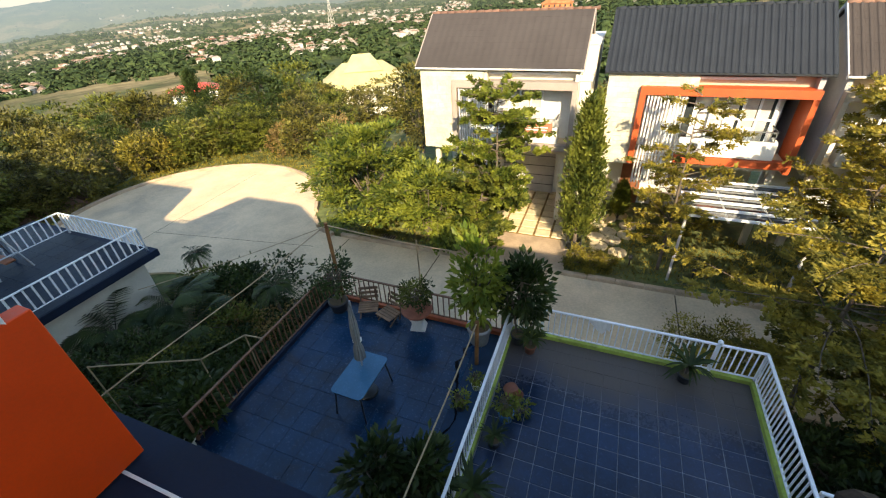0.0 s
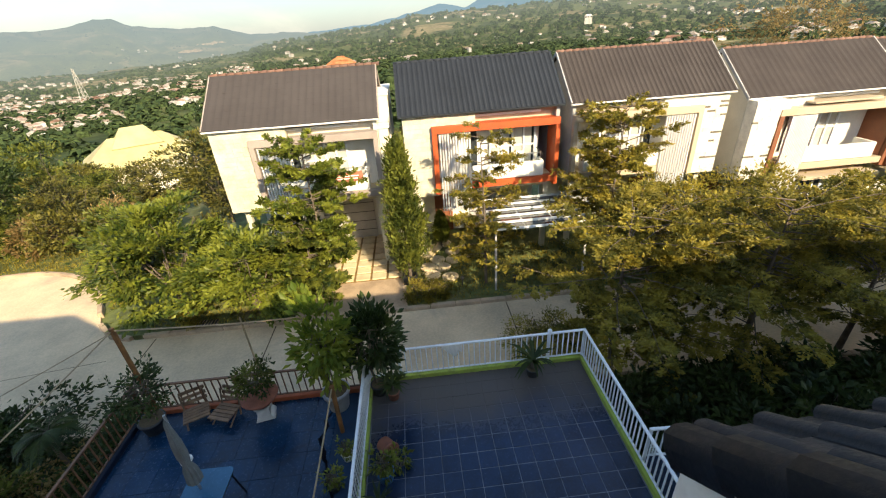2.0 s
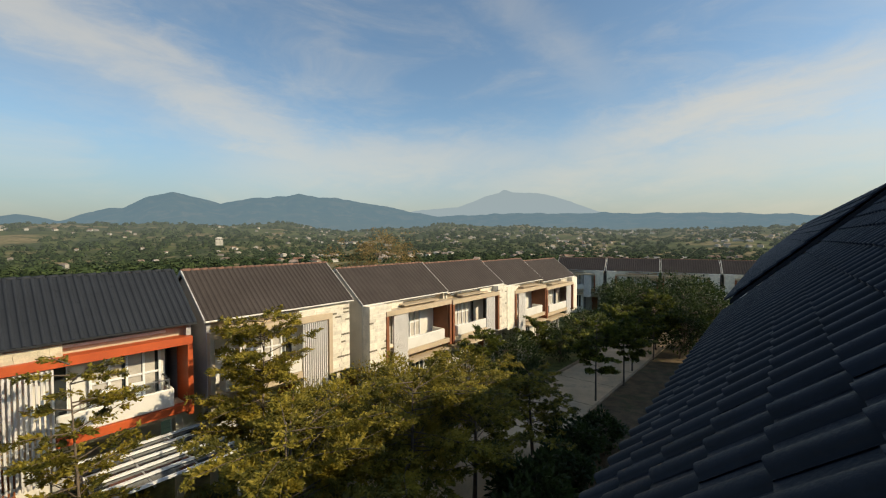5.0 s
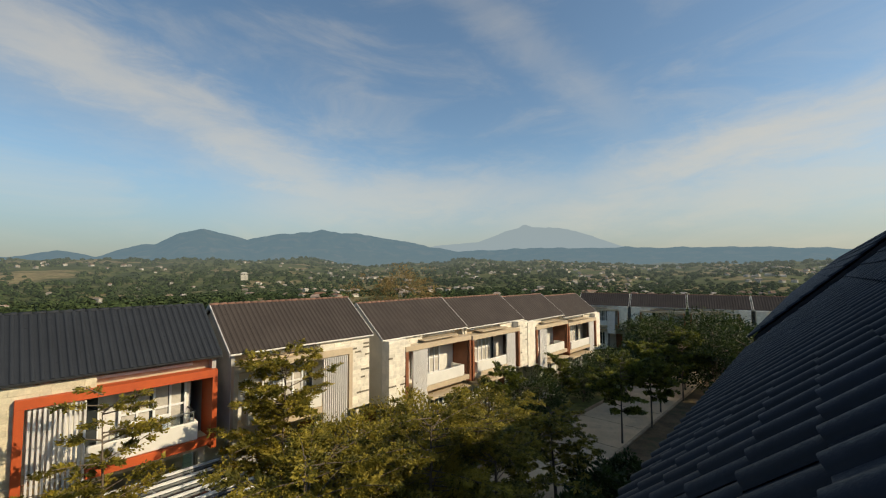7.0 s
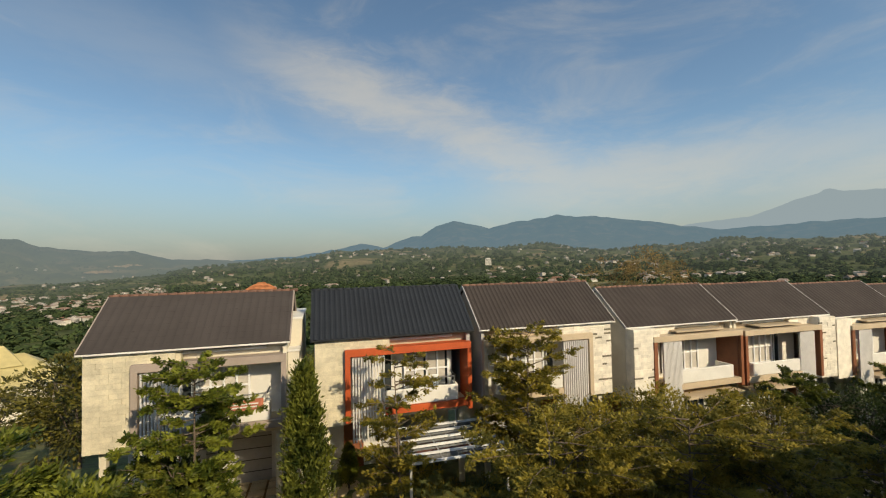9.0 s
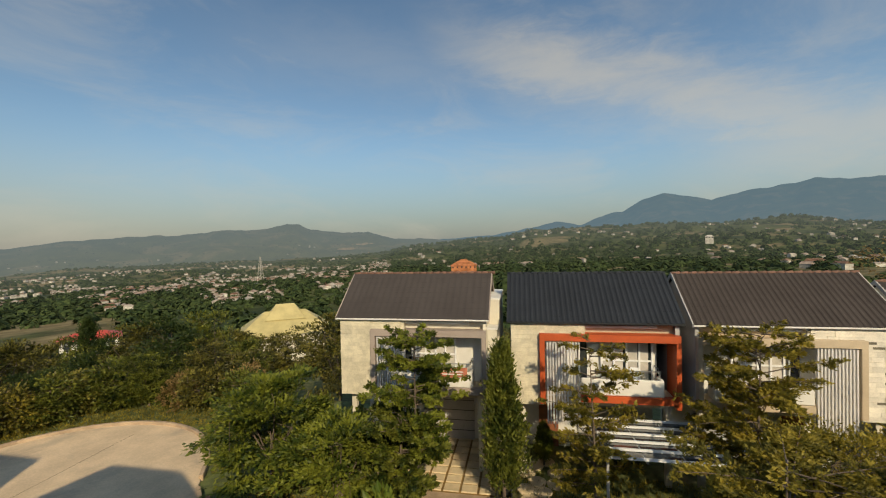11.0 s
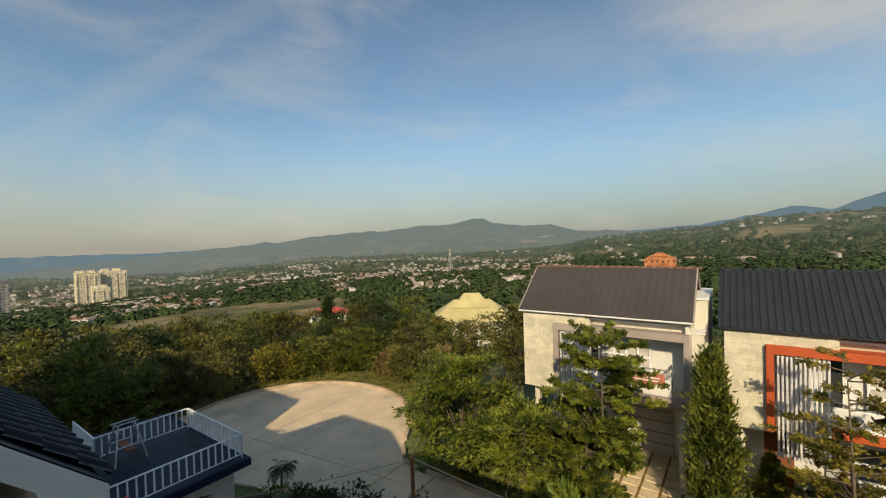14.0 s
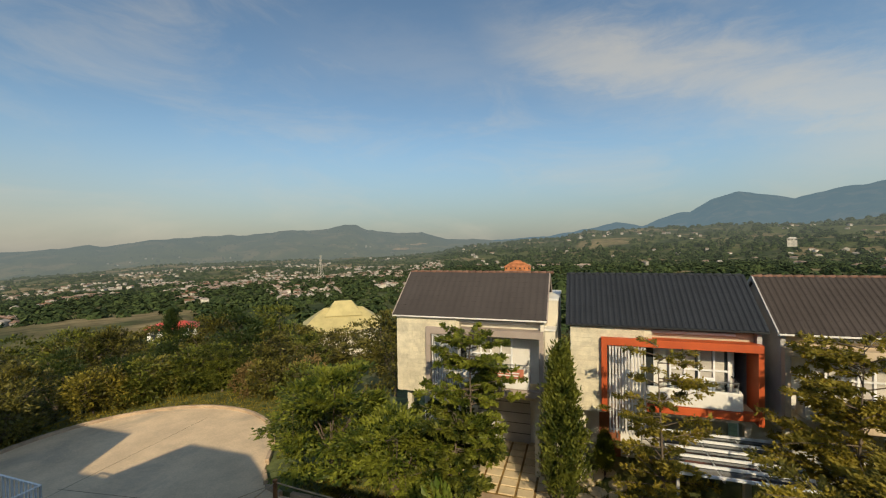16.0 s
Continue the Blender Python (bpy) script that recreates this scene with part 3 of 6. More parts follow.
for (xa, ya), (xb, yb) in zip(arc, arc[1:]):
    piece("kerb_stone", kme, kerb, (xa + xb) / 2, (ya + yb) / 2, 0, rz=math.degrees(math.atan2(yb - ya, xb - xa)))


def sheet(name, x0, x1, y0, y1, top, material, label, step=1.0, rough=0.03):
    """A gently uneven bed of ground with depth."""
    bm = bmesh.new()
    nx, ny = max(2, int((x1 - x0) / step)), max(2, int((y1 - y0) / step))
    g = [[bm.verts.new((x, y, base(x) + top + rough * noise.noise(Vector((x * 0.7, y * 0.7, 5))))) for y in np.linspace(y0, y1, ny + 1)] for x in np.linspace(x0, x1, nx + 1)]
    for i in range(nx):
        for j in range(ny):
            bm.faces.new((g[i][j], g[i + 1][j], g[i + 1][j + 1], g[i][j + 1]))
    edge = [e for e in bm.edges if e.is_boundary]
    ext = bmesh.ops.extrude_edge_only(bm, edges=edge)
    bmesh.ops.translate(bm, vec=(0, 0, -0.3), verts=[v for v in ext["geom"] if isinstance(v, bmesh.types.BMVert)])
    return tagged(part(name, bm, material, None), label, name.split("_")[0], kind="structure")


sheet("lawn_far", -11.5, 60, 13.46, 24, 0.0, M["lawn"], "short lawn with bare earth in front of the houses")
sheet("lawn_near", -13.5, 60, -2, 8.72, -0.02, M["soil"], "shaded planting ground beside the street")
sheet("path", -5.3, -0.9, 13.4, 16.0, 0.025, M["kerb"], "brown concrete apron crossing to a driveway", rough=0.0)

# driveway of square pads set in dry grass
sheet("verge", -5.4, -0.95, 15.62, 22.0, 0.03, M["straw"], "dry yellow grass between paving pads", rough=0.01)
pads = thing("driveway", pose(0, 0, 0), "square cream paving pads with grass joints", "driveway", kind="structure")
bm = bmesh.new()
box(bm, -0.31, 0.31, -0.25, 0.25, -0.05, 0.06)
pme = meshed("paving_pad", bm, M["pad"], 0.012)
for i in range(6):
    for j in range(10):
        piece("paving_pad", pme, pads, -5.0 + 0.72 * i, 15.95 + 0.6 * j, 0.02, rz=random.uniform(-1, 1))
pads2 = thing("garden_path", pose(0, 0, 0), "winding path of pale stones through a lawn", "path", kind="structure")
bm = bmesh.new()
lathe(bm, ((0.36, -0.04), (0.38, 0.04), (0.34, 0.06)), 9)
rme = meshed("stepping_stone", bm, M["pad"])
for k, (x, y) in enumerate(((-0.1, 15.0), (0.25, 15.6), (0.75, 16.2), (0.55, 16.9), (0.15, 17.5), (0.5, 18.1), (1.0, 18.5), (1.35, 17.6), (1.3, 16.8), (-0.2, 18.4), (0.1, 16.3), (1.0, 15.3))):
    piece("stepping_stone", rme, pads2, x, y, 0.02, rz=40 * k)


# ---- terraces on this side ----
FLOOR = 2.8


def terrace(x0, x1, y0, y1, tile, tmat, gmat, label, lie=0.2):
    t = thing("terrace_floor", pose(0, 0, 0), label, "terrace", kind="structure")
    boxed("slab", (x0 - 0.1, x1 + 0.1, y0, y1 + 0.1, FLOOR - 0.35, FLOOR - 0.006), gmat, t)
    bm = bmesh.new()
    g = 0.003 if tile > 0.4 else 0.007
    h = tile / 2 - g
    box(bm, -h, h, -h, h, -0.02, 0.0)
    me = meshed("floor_tile", bm, tmat, 0.003)
    for i in range(int((x1 - x0) / tile)):
        for j in range(int((y1 - y0) / tile)):
            piece("floor_tile", me, t, x0 + tile * (i + 0.5), y1 - tile * (j + 0.5), FLOOR + random.uniform(-0.002, 0.002), random.uniform(-lie, lie), random.uniform(-lie, lie))
    return t


terrace(-1.42, 3.24, 1.2, 6.9, 0.33, M["floor_tile"], M["grout"], "dark glossy square tiles with pale joints on a roof terrace")
terrace(-6.2, -1.75, 1.2, 6.7, 0.45, M["floor_left"], M["grout_left"], "blue-black tiled roof terrace with damp stains", 0.06)
# walls that carry the terraces
for x0, x1, y1 in ((-6.3, -1.6, 6.75), (-1.55, 3.35, 6.98)):
    tagged(boxed("terrace_wall", (x0, x1, -1.0, y1, -0.3, FLOOR - 0.36), M["render"]), "cream rendered wall under the roof terrace", "wall", kind="structure")

# a dark crack of patched joints in the left terrace
bm = bmesh.new()
p = Vector((-2.25, 6.2, FLOOR + 0.006))
rng = random.Random(4)
while p.y > 2.6:
    q = p + Vector((rng.uniform(-0.09, 0.085), -rng.uniform(0.08, 0.2), 0))
    w = rng.uniform(0.012, 0.05)
    v = [bm.verts.new(c) for c in (p + Vector((-w, 0, 0)), q + Vector((-w, 0, 0)), q + Vector((w, 0, 0)), p + Vector((w, 0, 0)))]
    bm.faces.new(v)
    p = q
tagged(part("floor_crack", bm, M["crack"], None), "dark ragged crack across the tiled floor", "crack", kind="structure")


def railing(points, z, high, material, label, gap=0.115, r=0.011, posts=(), ball=False, base_mat=None, base_high=0.1, group="terrace railings"):
    """Upright bars between a top and a bottom rail, run by run, with stouter posts."""
    th = thing("railing", pose(points[0][0], points[0][1], z), label, "railing", group)
    ox, oy = points[0]
    bm = bmesh.new()
    box(bm, -r, r, -r, r, base_high + 0.05, high - 0.02)
    bar = meshed("baluster", bm, material)
    bm = bmesh.new()
    box(bm, -0.025, 0.025, -0.025, 0.025, 0.0, high + 0.02)
    post = meshed("post", bm, material, 0.005)
    for (xa, ya), (xb, yb) in zip(points, points[1:]):
        a, b = Vector((xa - ox, ya - oy, 0)), Vector((xb - ox, yb - oy, 0))
        long, ang = (b - a).length, math.degrees(math.atan2(yb - ya, xb - xa))
        for name, zc, half in (("top_rail", high, 0.026), ("bottom_rail", base_high + 0.05, 0.018)):
            bm = bmesh.new()
            box(bm, 0, long, -half, half, -half * 0.7, half * 0.7)
            o = part(name, bm, material, th, bevel=0.004)
            o.matrix_basis = pose(a.x, a.y, zc, 0, 0, ang)
        if base_mat:
            bm = bmesh.new()
            box(bm, -0.05, long + 0.05, -0.06, 0.06, -0.05, base_high)
            o = part("base_kerb", bm, base_mat, th, "painted masonry kerb", bevel=0.008)
            o.matrix_basis = pose(a.x, a.y, 0, 0, 0, ang)
        n = int(long / gap)
        for k in range(1, n):
            c = a.lerp(b, k / n)
            piece("baluster", bar, th, c.x, c.y, 0, rz=ang)
        for c in (a, b):
            piece("post", post, th, c.x, c.y, 0, rz=ang)
    for x, y in posts:
        piece("post", post, th, x - ox, y - oy, 0)
        if ball:
            bm = bmesh.new()
            bmesh.ops.create_uvsphere(bm, u_segments=12, v_segments=8, radius=0.05)
            o = part("globe", bm, M["rail"], th, "white ball lamp on the rail post", flat=False)
            o.matrix_basis = pose(x - ox, y - oy, high + 0.07)
    return th


railing([(-1.5, 1.4), (-1.5, 6.93), (3.28, 6.93), (3.28, 1.4)], FLOOR, 0.82, M["rail"], "white painted steel railing on a lime green kerb", posts=((-0.82, 6.93), (2.5, 6.93)), ball=True, base_mat=M["green"])
railing([(-6.25, 6.72), (-1.68, 6.72)], FLOOR, 0.78, M["rustrail"], "brown painted steel railing on a red kerb", gap=0.14, base_mat=M["redkerb"])
railing([(-6.27, 2.3), (-6.27, 6.7)], FLOOR, 0.78, M["rustrail"], "brown painted steel railing on a mossy dark kerb", gap=0.14, base_mat=M["slab"])
railing([(3.4, 4.4), (4.12, 4.36), (4.2, 1.5)], FLOOR - 0.05, 0.82, M["rail"], "short white steel railing of a lower landing")
bm = bmesh.new()
box(bm, 3.36, 4.3, 1.2, 4.5, FLOOR - 0.3, FLOOR - 0.06)
tagged(part("landing_slab", bm, M["slab"], None), "dark concrete landing beside the terrace", "landing", kind="structure")
tagged(boxed("landing_wall", (3.38, 4.25, 1.3, 4.4, -0.3, FLOOR - 0.3), M["render"]), "cream rendered wall under a landing", "wall", kind="structure")

# raised blue terrace beyond the garden
tp = thing("terrace_floor", pose(0, 0, 0), "blue tiled roof terrace beyond the garden", "terrace", kind="structure")
boxed("slab", (-20.2, -13.4, 3.1, 7.0, FLOOR - 0.25, FLOOR - 0.01), M["slab"], tp, "dark slab edge")
bm = bmesh.new()
box(bm, -0.297, 0.297, -0.297, 0.297, -0.02, 0)
tme = meshed("floor_tile", bm, M["floor_deck"], 0.004)
for i in range(11):
    for j in range(6):
        piece("floor_tile", tme, tp, -13.75 - 0.6 * i, 3.45 + 0.6 * j, FLOOR)
tagged(boxed("terrace_wall", (-20.0, -13.8, -1, 6.6, -0.6, FLOOR - 0.25), M["render"]), "cream rendered wall under a terrace", "wall", kind="structure")
railing([(-13.6, 3.2), (-13.6, 6.8), (-17.6, 6.8), (-17.6, 3.9), (-20, 3.9)], FLOOR, 0.82, M["rail"], "white steel railing round a blue terrace", gap=0.2, r=0.02)
rack = thing("exercise_frame", pose(-17.0, 4.6, FLOOR), "grey steel exercise frame on the blue terrace", "exercise frame")
for x in (-0.5, 0.5):
    for y in (-0.45, 0.45):
        bm = bmesh.new()
        tube(bm, (x, y, 0), (x * 0.3, y * 0.5, 1.25), 0.03, n=8)
        part("leg", bm, M["steel"], rack)
for x, z in ((-0.15, 1.25), (0.15, 1.25), (-0.36, 0.55), (0.36, 0.55)):
    bm = bmesh.new()
    tube(bm, (x, -0.35, z), (x, 0.35, z), 0.028, n=8)
    part("crossbar", bm, M["steel"], rack)
bm = bmesh.new()
box(bm, -0.6, 0.6, -0.14, 0.14, 0.42, 0.5)
part("bench_pad", bm, M["brown"], rack, "red-brown padded bench", bevel=0.02)


# ---- tiles ----
def roll_tile(name, w, l, material, roll=0.055, seg=7, step=0.035, half=0.26):
    """An interlocking tile: a flat pan and a rounded roll, thick at its lower end. x across, -y down the slope."""
    prof = [(-w / 2, 0.008), (w * 0.22 - w * half, 0.0)]
    for k in range(seg):
        a = math.pi * k / (seg - 1)
        prof.append((w * 0.24 - w * half * math.cos(a), 0.004 + roll * math.sin(a) ** 0.8))
    prof.append((w / 2 + 0.01, 0.01))
    th = 0.03
    v, f = [], []
    for y, lift in ((-l / 2, step), (l / 2, 0.0)):
        v += [(x, y, z + lift) for x, z in prof]
    n = len(prof)
    v += [(x, -l / 2, max(z + step - th, -0.01)) for x, z in prof] + [(x, -l / 2, z + step) for x, z in prof]
    f += [(k, k + 1, n + k + 1, n + k) for k in range(n - 1)]
    f += [(2 * n + k, 2 * n + k + 1, 3 * n + k + 1, 3 * n + k) for k in range(n - 1)]
    me = from_arrays(name, v, f, material)
    me.shade_smooth()
    return me


def tiled_plane(parent, me, x0, x1, ye, ze, slope, long, w, course, pick=lambda i, j: True):
    """Tiles laid up a slope from the eave at (ye, ze); the up-slope way is +y. Returns what pick() left out."""
    ang = math.degrees(math.atan(slope))
    c, s = math.cos(math.radians(ang)), math.sin(math.radians(ang))
    rest = []
    for j in range(int(long / course)):
        for i in range(int(round((x1 - x0) / w))):
            d = course * (j + 0.5)
            at = (x0 + w * (i + 0.5), ye + d * c, ze + d * s)
            if pick(i, j):
                piece("roof_tile", me, parent, *at, rx=ang + random.uniform(-0.04, 0.04), rz=random.uniform(-0.06, 0.06))
            else:
                rest.append(pose(*at, ang))
    return rest


def joined_tiles(name, me, poses, parent, material):
    src = np.array([v.co[:] for v in me.vertices])
    faces = np.array([list(p.vertices) for p in me.polygons])
    vs, fs = [], []
    for k, m in enumerate(poses):
        m = np.array(m)
        vs.append(src @ m[:3, :3].T + m[:3, 3])
        fs.append(faces + k * len(src))
    o = new(name, from_arrays(name, np.concatenate(vs), np.concatenate(fs), material))
    o.data.shade_smooth()
    o.parent = parent
    return tagged(o, kind="stuff")


# ---- the houses opposite ----
EAVE_Y, WALL_Y, RIDGE_Y = 16.84, 16.95, 19.1


def house(m, W, frame_mat, roof_mat, label, mirror=False, pieces=True, side="greywall", dark_stone=0.0, trim="white", inner="white", group="row of houses", glassrail=True, legs="", bay=0.04, bay_wide=1.3, roll=0.026, verge="greywall", tile=0.3):
    """A two storey row house: open carport, stone clad upper box, framed balcony with slats, steep gable roof.
    u runs along the front from the stone side, v back from the front wall, heights from the ground."""
    h = thing("house", m, label, "house", group)
    X = (lambda a, b: (W - b, W - a)) if mirror else (lambda a, b: (a, b))
    legs = legs or frame_mat
    twin = bay < 0
    F = -0.55 if twin else -0.2

    def blk(name, u0, u1, v0, v1, z0, z1, mat, parent=h, label="", bevel=0.0):
        a, b = X(u0, u1)
        return boxed(name, (a, b, v0, v1, z0, z1), M[mat], parent, label, bevel)

    D = 4.6
    B = bay_wide
    # upper storey shell and floor slab
    blk("floor_slab", 0.02, W - 0.02, 0.31, D, 3.22, 3.42, "render")
    blk("side_wall", 0.0, 0.15, 0.06, D, 3.42, 6.7, side)
    blk("side_wall", W - 0.15, W, 0.06, D, 3.42, 6.7, side)
    blk("back_wall", 0.15, W - 0.15, D - 0.15, D, 0, 6.7, "render")
    # gable triangles
    rise = (RIDGE_Y - WALL_Y) * 0.775
    for u in (0.0, W - 0.15):
        a, b = X(u, u + 0.15)
        bm = bmesh.new()
        prism(bm, [(0.06, 6.7), (D, 6.7), (D, 6.72), (RIDGE_Y - WALL_Y, 6.62 + rise), (0.06, 6.72)], 0, a, b)
        part("gable", bm, M[side], h)
    if twin:
        sw = blk("side_window", -0.03, 0.0, 1.5, 1.85, 4.4, 5.9, "glass", label="narrow side window with a pale frame")
        blk("frame", -0.05, -0.03, 1.44, 1.5, 4.34, 5.96, "rail", sw)
        blk("frame", -0.05, -0.03, 1.85, 1.91, 4.34, 5.96, "rail", sw)
        blk("hood", -0.2, -0.002, 1.36, 1.99, 5.97, 6.05, "render", sw)
    # stone clad bay
    skin = "stone" if frame_mat in ("taupe", "red") else "stone_pale"
    cladding = blk("stone_bay", 0.02, B, bay, 0.3, 3.25, 6.6, skin, label="rendered backing of the stone cladding")
    blk("stone_band", B, 2.95, max(bay, 0.04), 0.3, 6.2, 6.6, skin)
    if pieces:
        rng = random.Random(int(W * 100) + mirror)
        made = lambda mat, high: [meshed("stone_slab", (lambda q: (box(q, -a / 2 + 0.002, a / 2 - 0.002, -0.03, 0.04, -high, high), q)[1])(bmesh.new()), M[mat], 0.003) for a in (0.38, 0.5, 0.26)]
        sizes, thin, darks = made(skin, 0.088), made(skin, 0.042), made("stone_dark", 0.042)
        for row in range(19):
            z = 3.34 + row * 0.18
            end = B - 0.02 if z < 6.2 else 2.93
            u = 0.02
            while u < end - 0.2:
                k = rng.randrange(3)
                a = (0.38, 0.5, 0.26)[k]
                if u + a > end:
                    k, a = 2, 0.26
                    u = min(u, end - a)
                c = u + a / 2
                y, zz = (bay if c < B else max(bay, 0.04)) - 0.01 - rng.uniform(0, 0.022), min(z, 6.51)
                at = W - c if mirror else c
                if rng.random() < dark_stone * (0.5 + (zz - 3.3) / 3.2):
                    piece("stone_slab", darks[k], cladding, at, y + 0.012, zz + 0.045)
                    piece("stone_slab", thin[k], cladding, at, y, zz - 0.045)
                else:
                    piece("stone_slab", sizes[k], cladding, at, y, zz)
                u += a
    # upper wall over the frame, set back
    blk("front_wall", 2.95, W - 0.15, 0.35, 0.5, 6.1, 6.68, "beige" if frame_mat != "taupe" else "render")
    blk("eave_trim", 2.95, W - 0.75, 0.2, 0.34, 6.4, 6.5, "white", label="white painted trim board")
    # projecting frame
    fr = blk("balcony_frame", B - 0.15, W - 0.02, F, 0.34, 5.92, 6.2, frame_mat, label="painted projecting frame round the balcony", bevel=0.01)
    blk("frame_side", B - 0.15, B + 0.06, F, 0.3, 3.36, 5.92, legs, fr, bevel=0.01)
    blk("frame_side", W - 0.2, W - 0.02, F, 0.9, 3.36, 5.92, legs, fr, bevel=0.01)
    blk("frame_foot", B + 1.45, W - 0.2, F + 0.03, 0.1, 3.5, 3.78, frame_mat, fr, bevel=0.01)
    if legs == "brown":
        blk("frame_panel", W - 0.27, W - 0.205, F + 0.15, 0.8, 3.79, 5.91, "brown", fr, "red-brown inner cheek")
    # balcony recess
    blk("balcony_floor", B + 0.07, W - 0.24, 0.1, 0.8, 3.43, 3.78, "pad")
    back_end = W - 0.62 if frame_mat == "red" else W - 0.22
    blk("balcony_back", B + 0.07, back_end, 0.8, 0.95, 3.42, 6.6, inner)
    if frame_mat == "red":
        # a near-black panel paints the shade deep in the open balcony end
        blk("side_recess", W - 0.62, W - 0.24, 1.9, 2.0, 3.42, 6.0, "dark", label="dark doorway at the end of the balcony")
        blk("recess_cheek", W - 0.72, W - 0.62, 0.95, 1.9, 3.42, 6.0, "brown")
    blk("balcony_ceiling", B + 0.07, W - 0.24, 0.35, 0.8, 5.85, 5.91, "white")
    par = blk("parapet", 2.75, W - 0.62, F + 0.08, F + 0.22, 3.79, 4.44, "white", label="white balcony parapet", bevel=0.03)
    blk("parapet_return", W - 0.74, W - 0.62, F + 0.22, 0.5, 3.79, 4.44, "white", par)
    if glassrail:
        blk("glass_panel", 3.3, W - 0.75, F + 0.14, F + 0.16, 4.44, 4.72, "clear", par, "low glass balustrade")
        for u in np.linspace(3.3, W - 0.76, 4):
            blk("rail_post", u - 0.012, u + 0.012, F + 0.12, F + 0.17, 4.44, 4.78, "steel", par)
        blk("handrail", 3.28, W - 0.73, F + 0.12, F + 0.17, 4.76, 4.8, "steel", par)
        blk("side_rail", W - 0.72, W - 0.68, F + 0.18, 0.78, 4.76, 4.8, "metal", par, "dark steel side rail")
    # window with a white frame of panes
    w0, w1 = (3.68, 5.62) if W < 6.5 and not twin else (3.3, 5.1)
    win = blk("window", w0, w1, 0.73, 0.79, 4.1, 5.86, "glass", label="dark glass window with white frames")
    for u in np.linspace(w0, w1, 5):
        blk("mullion", u - 0.035, u + 0.035, 0.66, 0.73, 4.07, 5.89, "rail", win)
    for z in (4.1, 4.98, 5.86):
        blk("transom", w0, w1, 0.665, 0.727, z - 0.03, z + 0.03, "rail", win)
    rng = random.Random(int(W * 37))
    for k in range(4):
        u = w0 + 0.04 + k * (w1 - w0) / 4
        blk("curtain", u, u + rng.uniform(0.3, 0.42), 0.722, 0.729, 4.13, 5.83, "curtain", win, "pale curtain behind the glass")
    small = blk("window", 2.78, 3.1, 0.7, 0.79, 4.0, 5.86, "glass", label="narrow dark glass window")
    blk("mullion", 2.75, 2.78, 0.67, 0.73, 3.98, 5.88, "rail", small)
    blk("mullion", 3.1, 3.13, 0.67, 0.73, 3.98, 5.88, "rail", small)
    # screen of upright slats reaching down over the carport
    s0, s1 = (B + 0.12, B + 1.42) if not twin else (B + 0.42, B + 1.55)
    scr = blk("slat_screen", s0, s1, F + 0.13, F + 0.19, 5.78, 5.84, "slat", label="white upright metal slats")
    for z in (2.62, 3.66):
        blk("screen_rail", s0, s1, F + 0.13, F + 0.19, z, z + 0.06, "slat", scr)
    bm = bmesh.new()
    box(bm, -0.03, 0.03, -0.05, 0.05, 2.55, 5.88)
    sm = meshed("slat", bm, M["slat"], 0.006)
    for u in np.linspace(s0 + 0.04, s1 - 0.04, 12 if not twin else 15):
        piece("slat", sm, scr, W - u if mirror else u, F + 0.08, 0)
    # ground floor: columns, recessed wall, gate bars and door
    for u in (0.35, W - 0.45):
        blk("column", u, u + 0.22, 0.35, 0.57, -0.1, 3.22, "render")
    blk("ground_wall", 0.1, W - 0.1, 3.2, 3.35, -0.1, 3.22, "white")
    dr = blk("garage_door", 3.0, 5.6, 3.1, 3.19, 0.0, 2.5, "greywall", label="grey panelled garage door")
    for z in (0.5, 1.0, 1.5, 2.0):
        blk("panel_seam", 3.0, 5.6, 3.085, 3.1, z, z + 0.03, "dark", dr)
    door = blk("door", 1.2, 2.1, 3.1, 3.19, 0.0, 2.1, "brown", label="brown timber front door")
    blk("door_handle", 1.95, 2.0, 3.04, 3.1, 0.95, 1.15, "steel", door)
    if twin:
        blk("ground_front", 2.95, W - 0.9, 0.2, 0.34, -0.1, 3.2, "white")
        blk("canopy", 2.95, W - 0.3, -0.75, 0.19, 3.05, 3.18, "beige", label="thin beige canopy over the ground floor")
        gw = blk("window", 3.3, 4.8, 0.15, 0.19, 0.9, 2.7, "glass", label="ground floor window with white bars")
        for u in np.linspace(3.3, 4.8, 5):
            blk("mullion", u - 0.03, u + 0.03, 0.1, 0.15, 0.88, 2.72, "rail", gw)
        blk("top_canopy", 2.6, W - 1.2, -0.45, 0.3, 6.3, 6.37, "beige", label="thin beige slab over the balcony")
    # roof: deck, tiles, ridge, gutter and verge boards
    over, ze = 0.12, 6.7
    ye, yr, zr = EAVE_Y - WALL_Y, RIDGE_Y - WALL_Y, 8.46
    slope = (zr - ze) / (yr - ye)
    c = 1 / math.hypot(1, slope)
    front = (RIDGE_Y - EAVE_Y) / c
    rf = new("roof")
    rf.parent = h
    bm = bmesh.new()
    yb = 2 * yr - ye
    prism(bm, [(ye, ze - 0.08), (yr, zr - 0.08), (yb, ze - 0.08), (yb, ze), (yr, zr), (ye, ze)], 0, -over, W + over)
    part("roof_deck", bm, roof_mat, rf)
    w = (W + 2 * over) / round((W + 2 * over) / tile)
    me = roll_tile("roof_tile", w, 0.4, roof_mat, roll, 7, 0.004)
    rest = tiled_plane(rf, me, -over, W + over, ye - 0.03, ze, slope, front, w, front / 9.01, lambda i, j: pieces)
    flip = Matrix.Translation((W, 2 * yr, 0)) @ pose(0, 0, 0, 0, 0, 180)
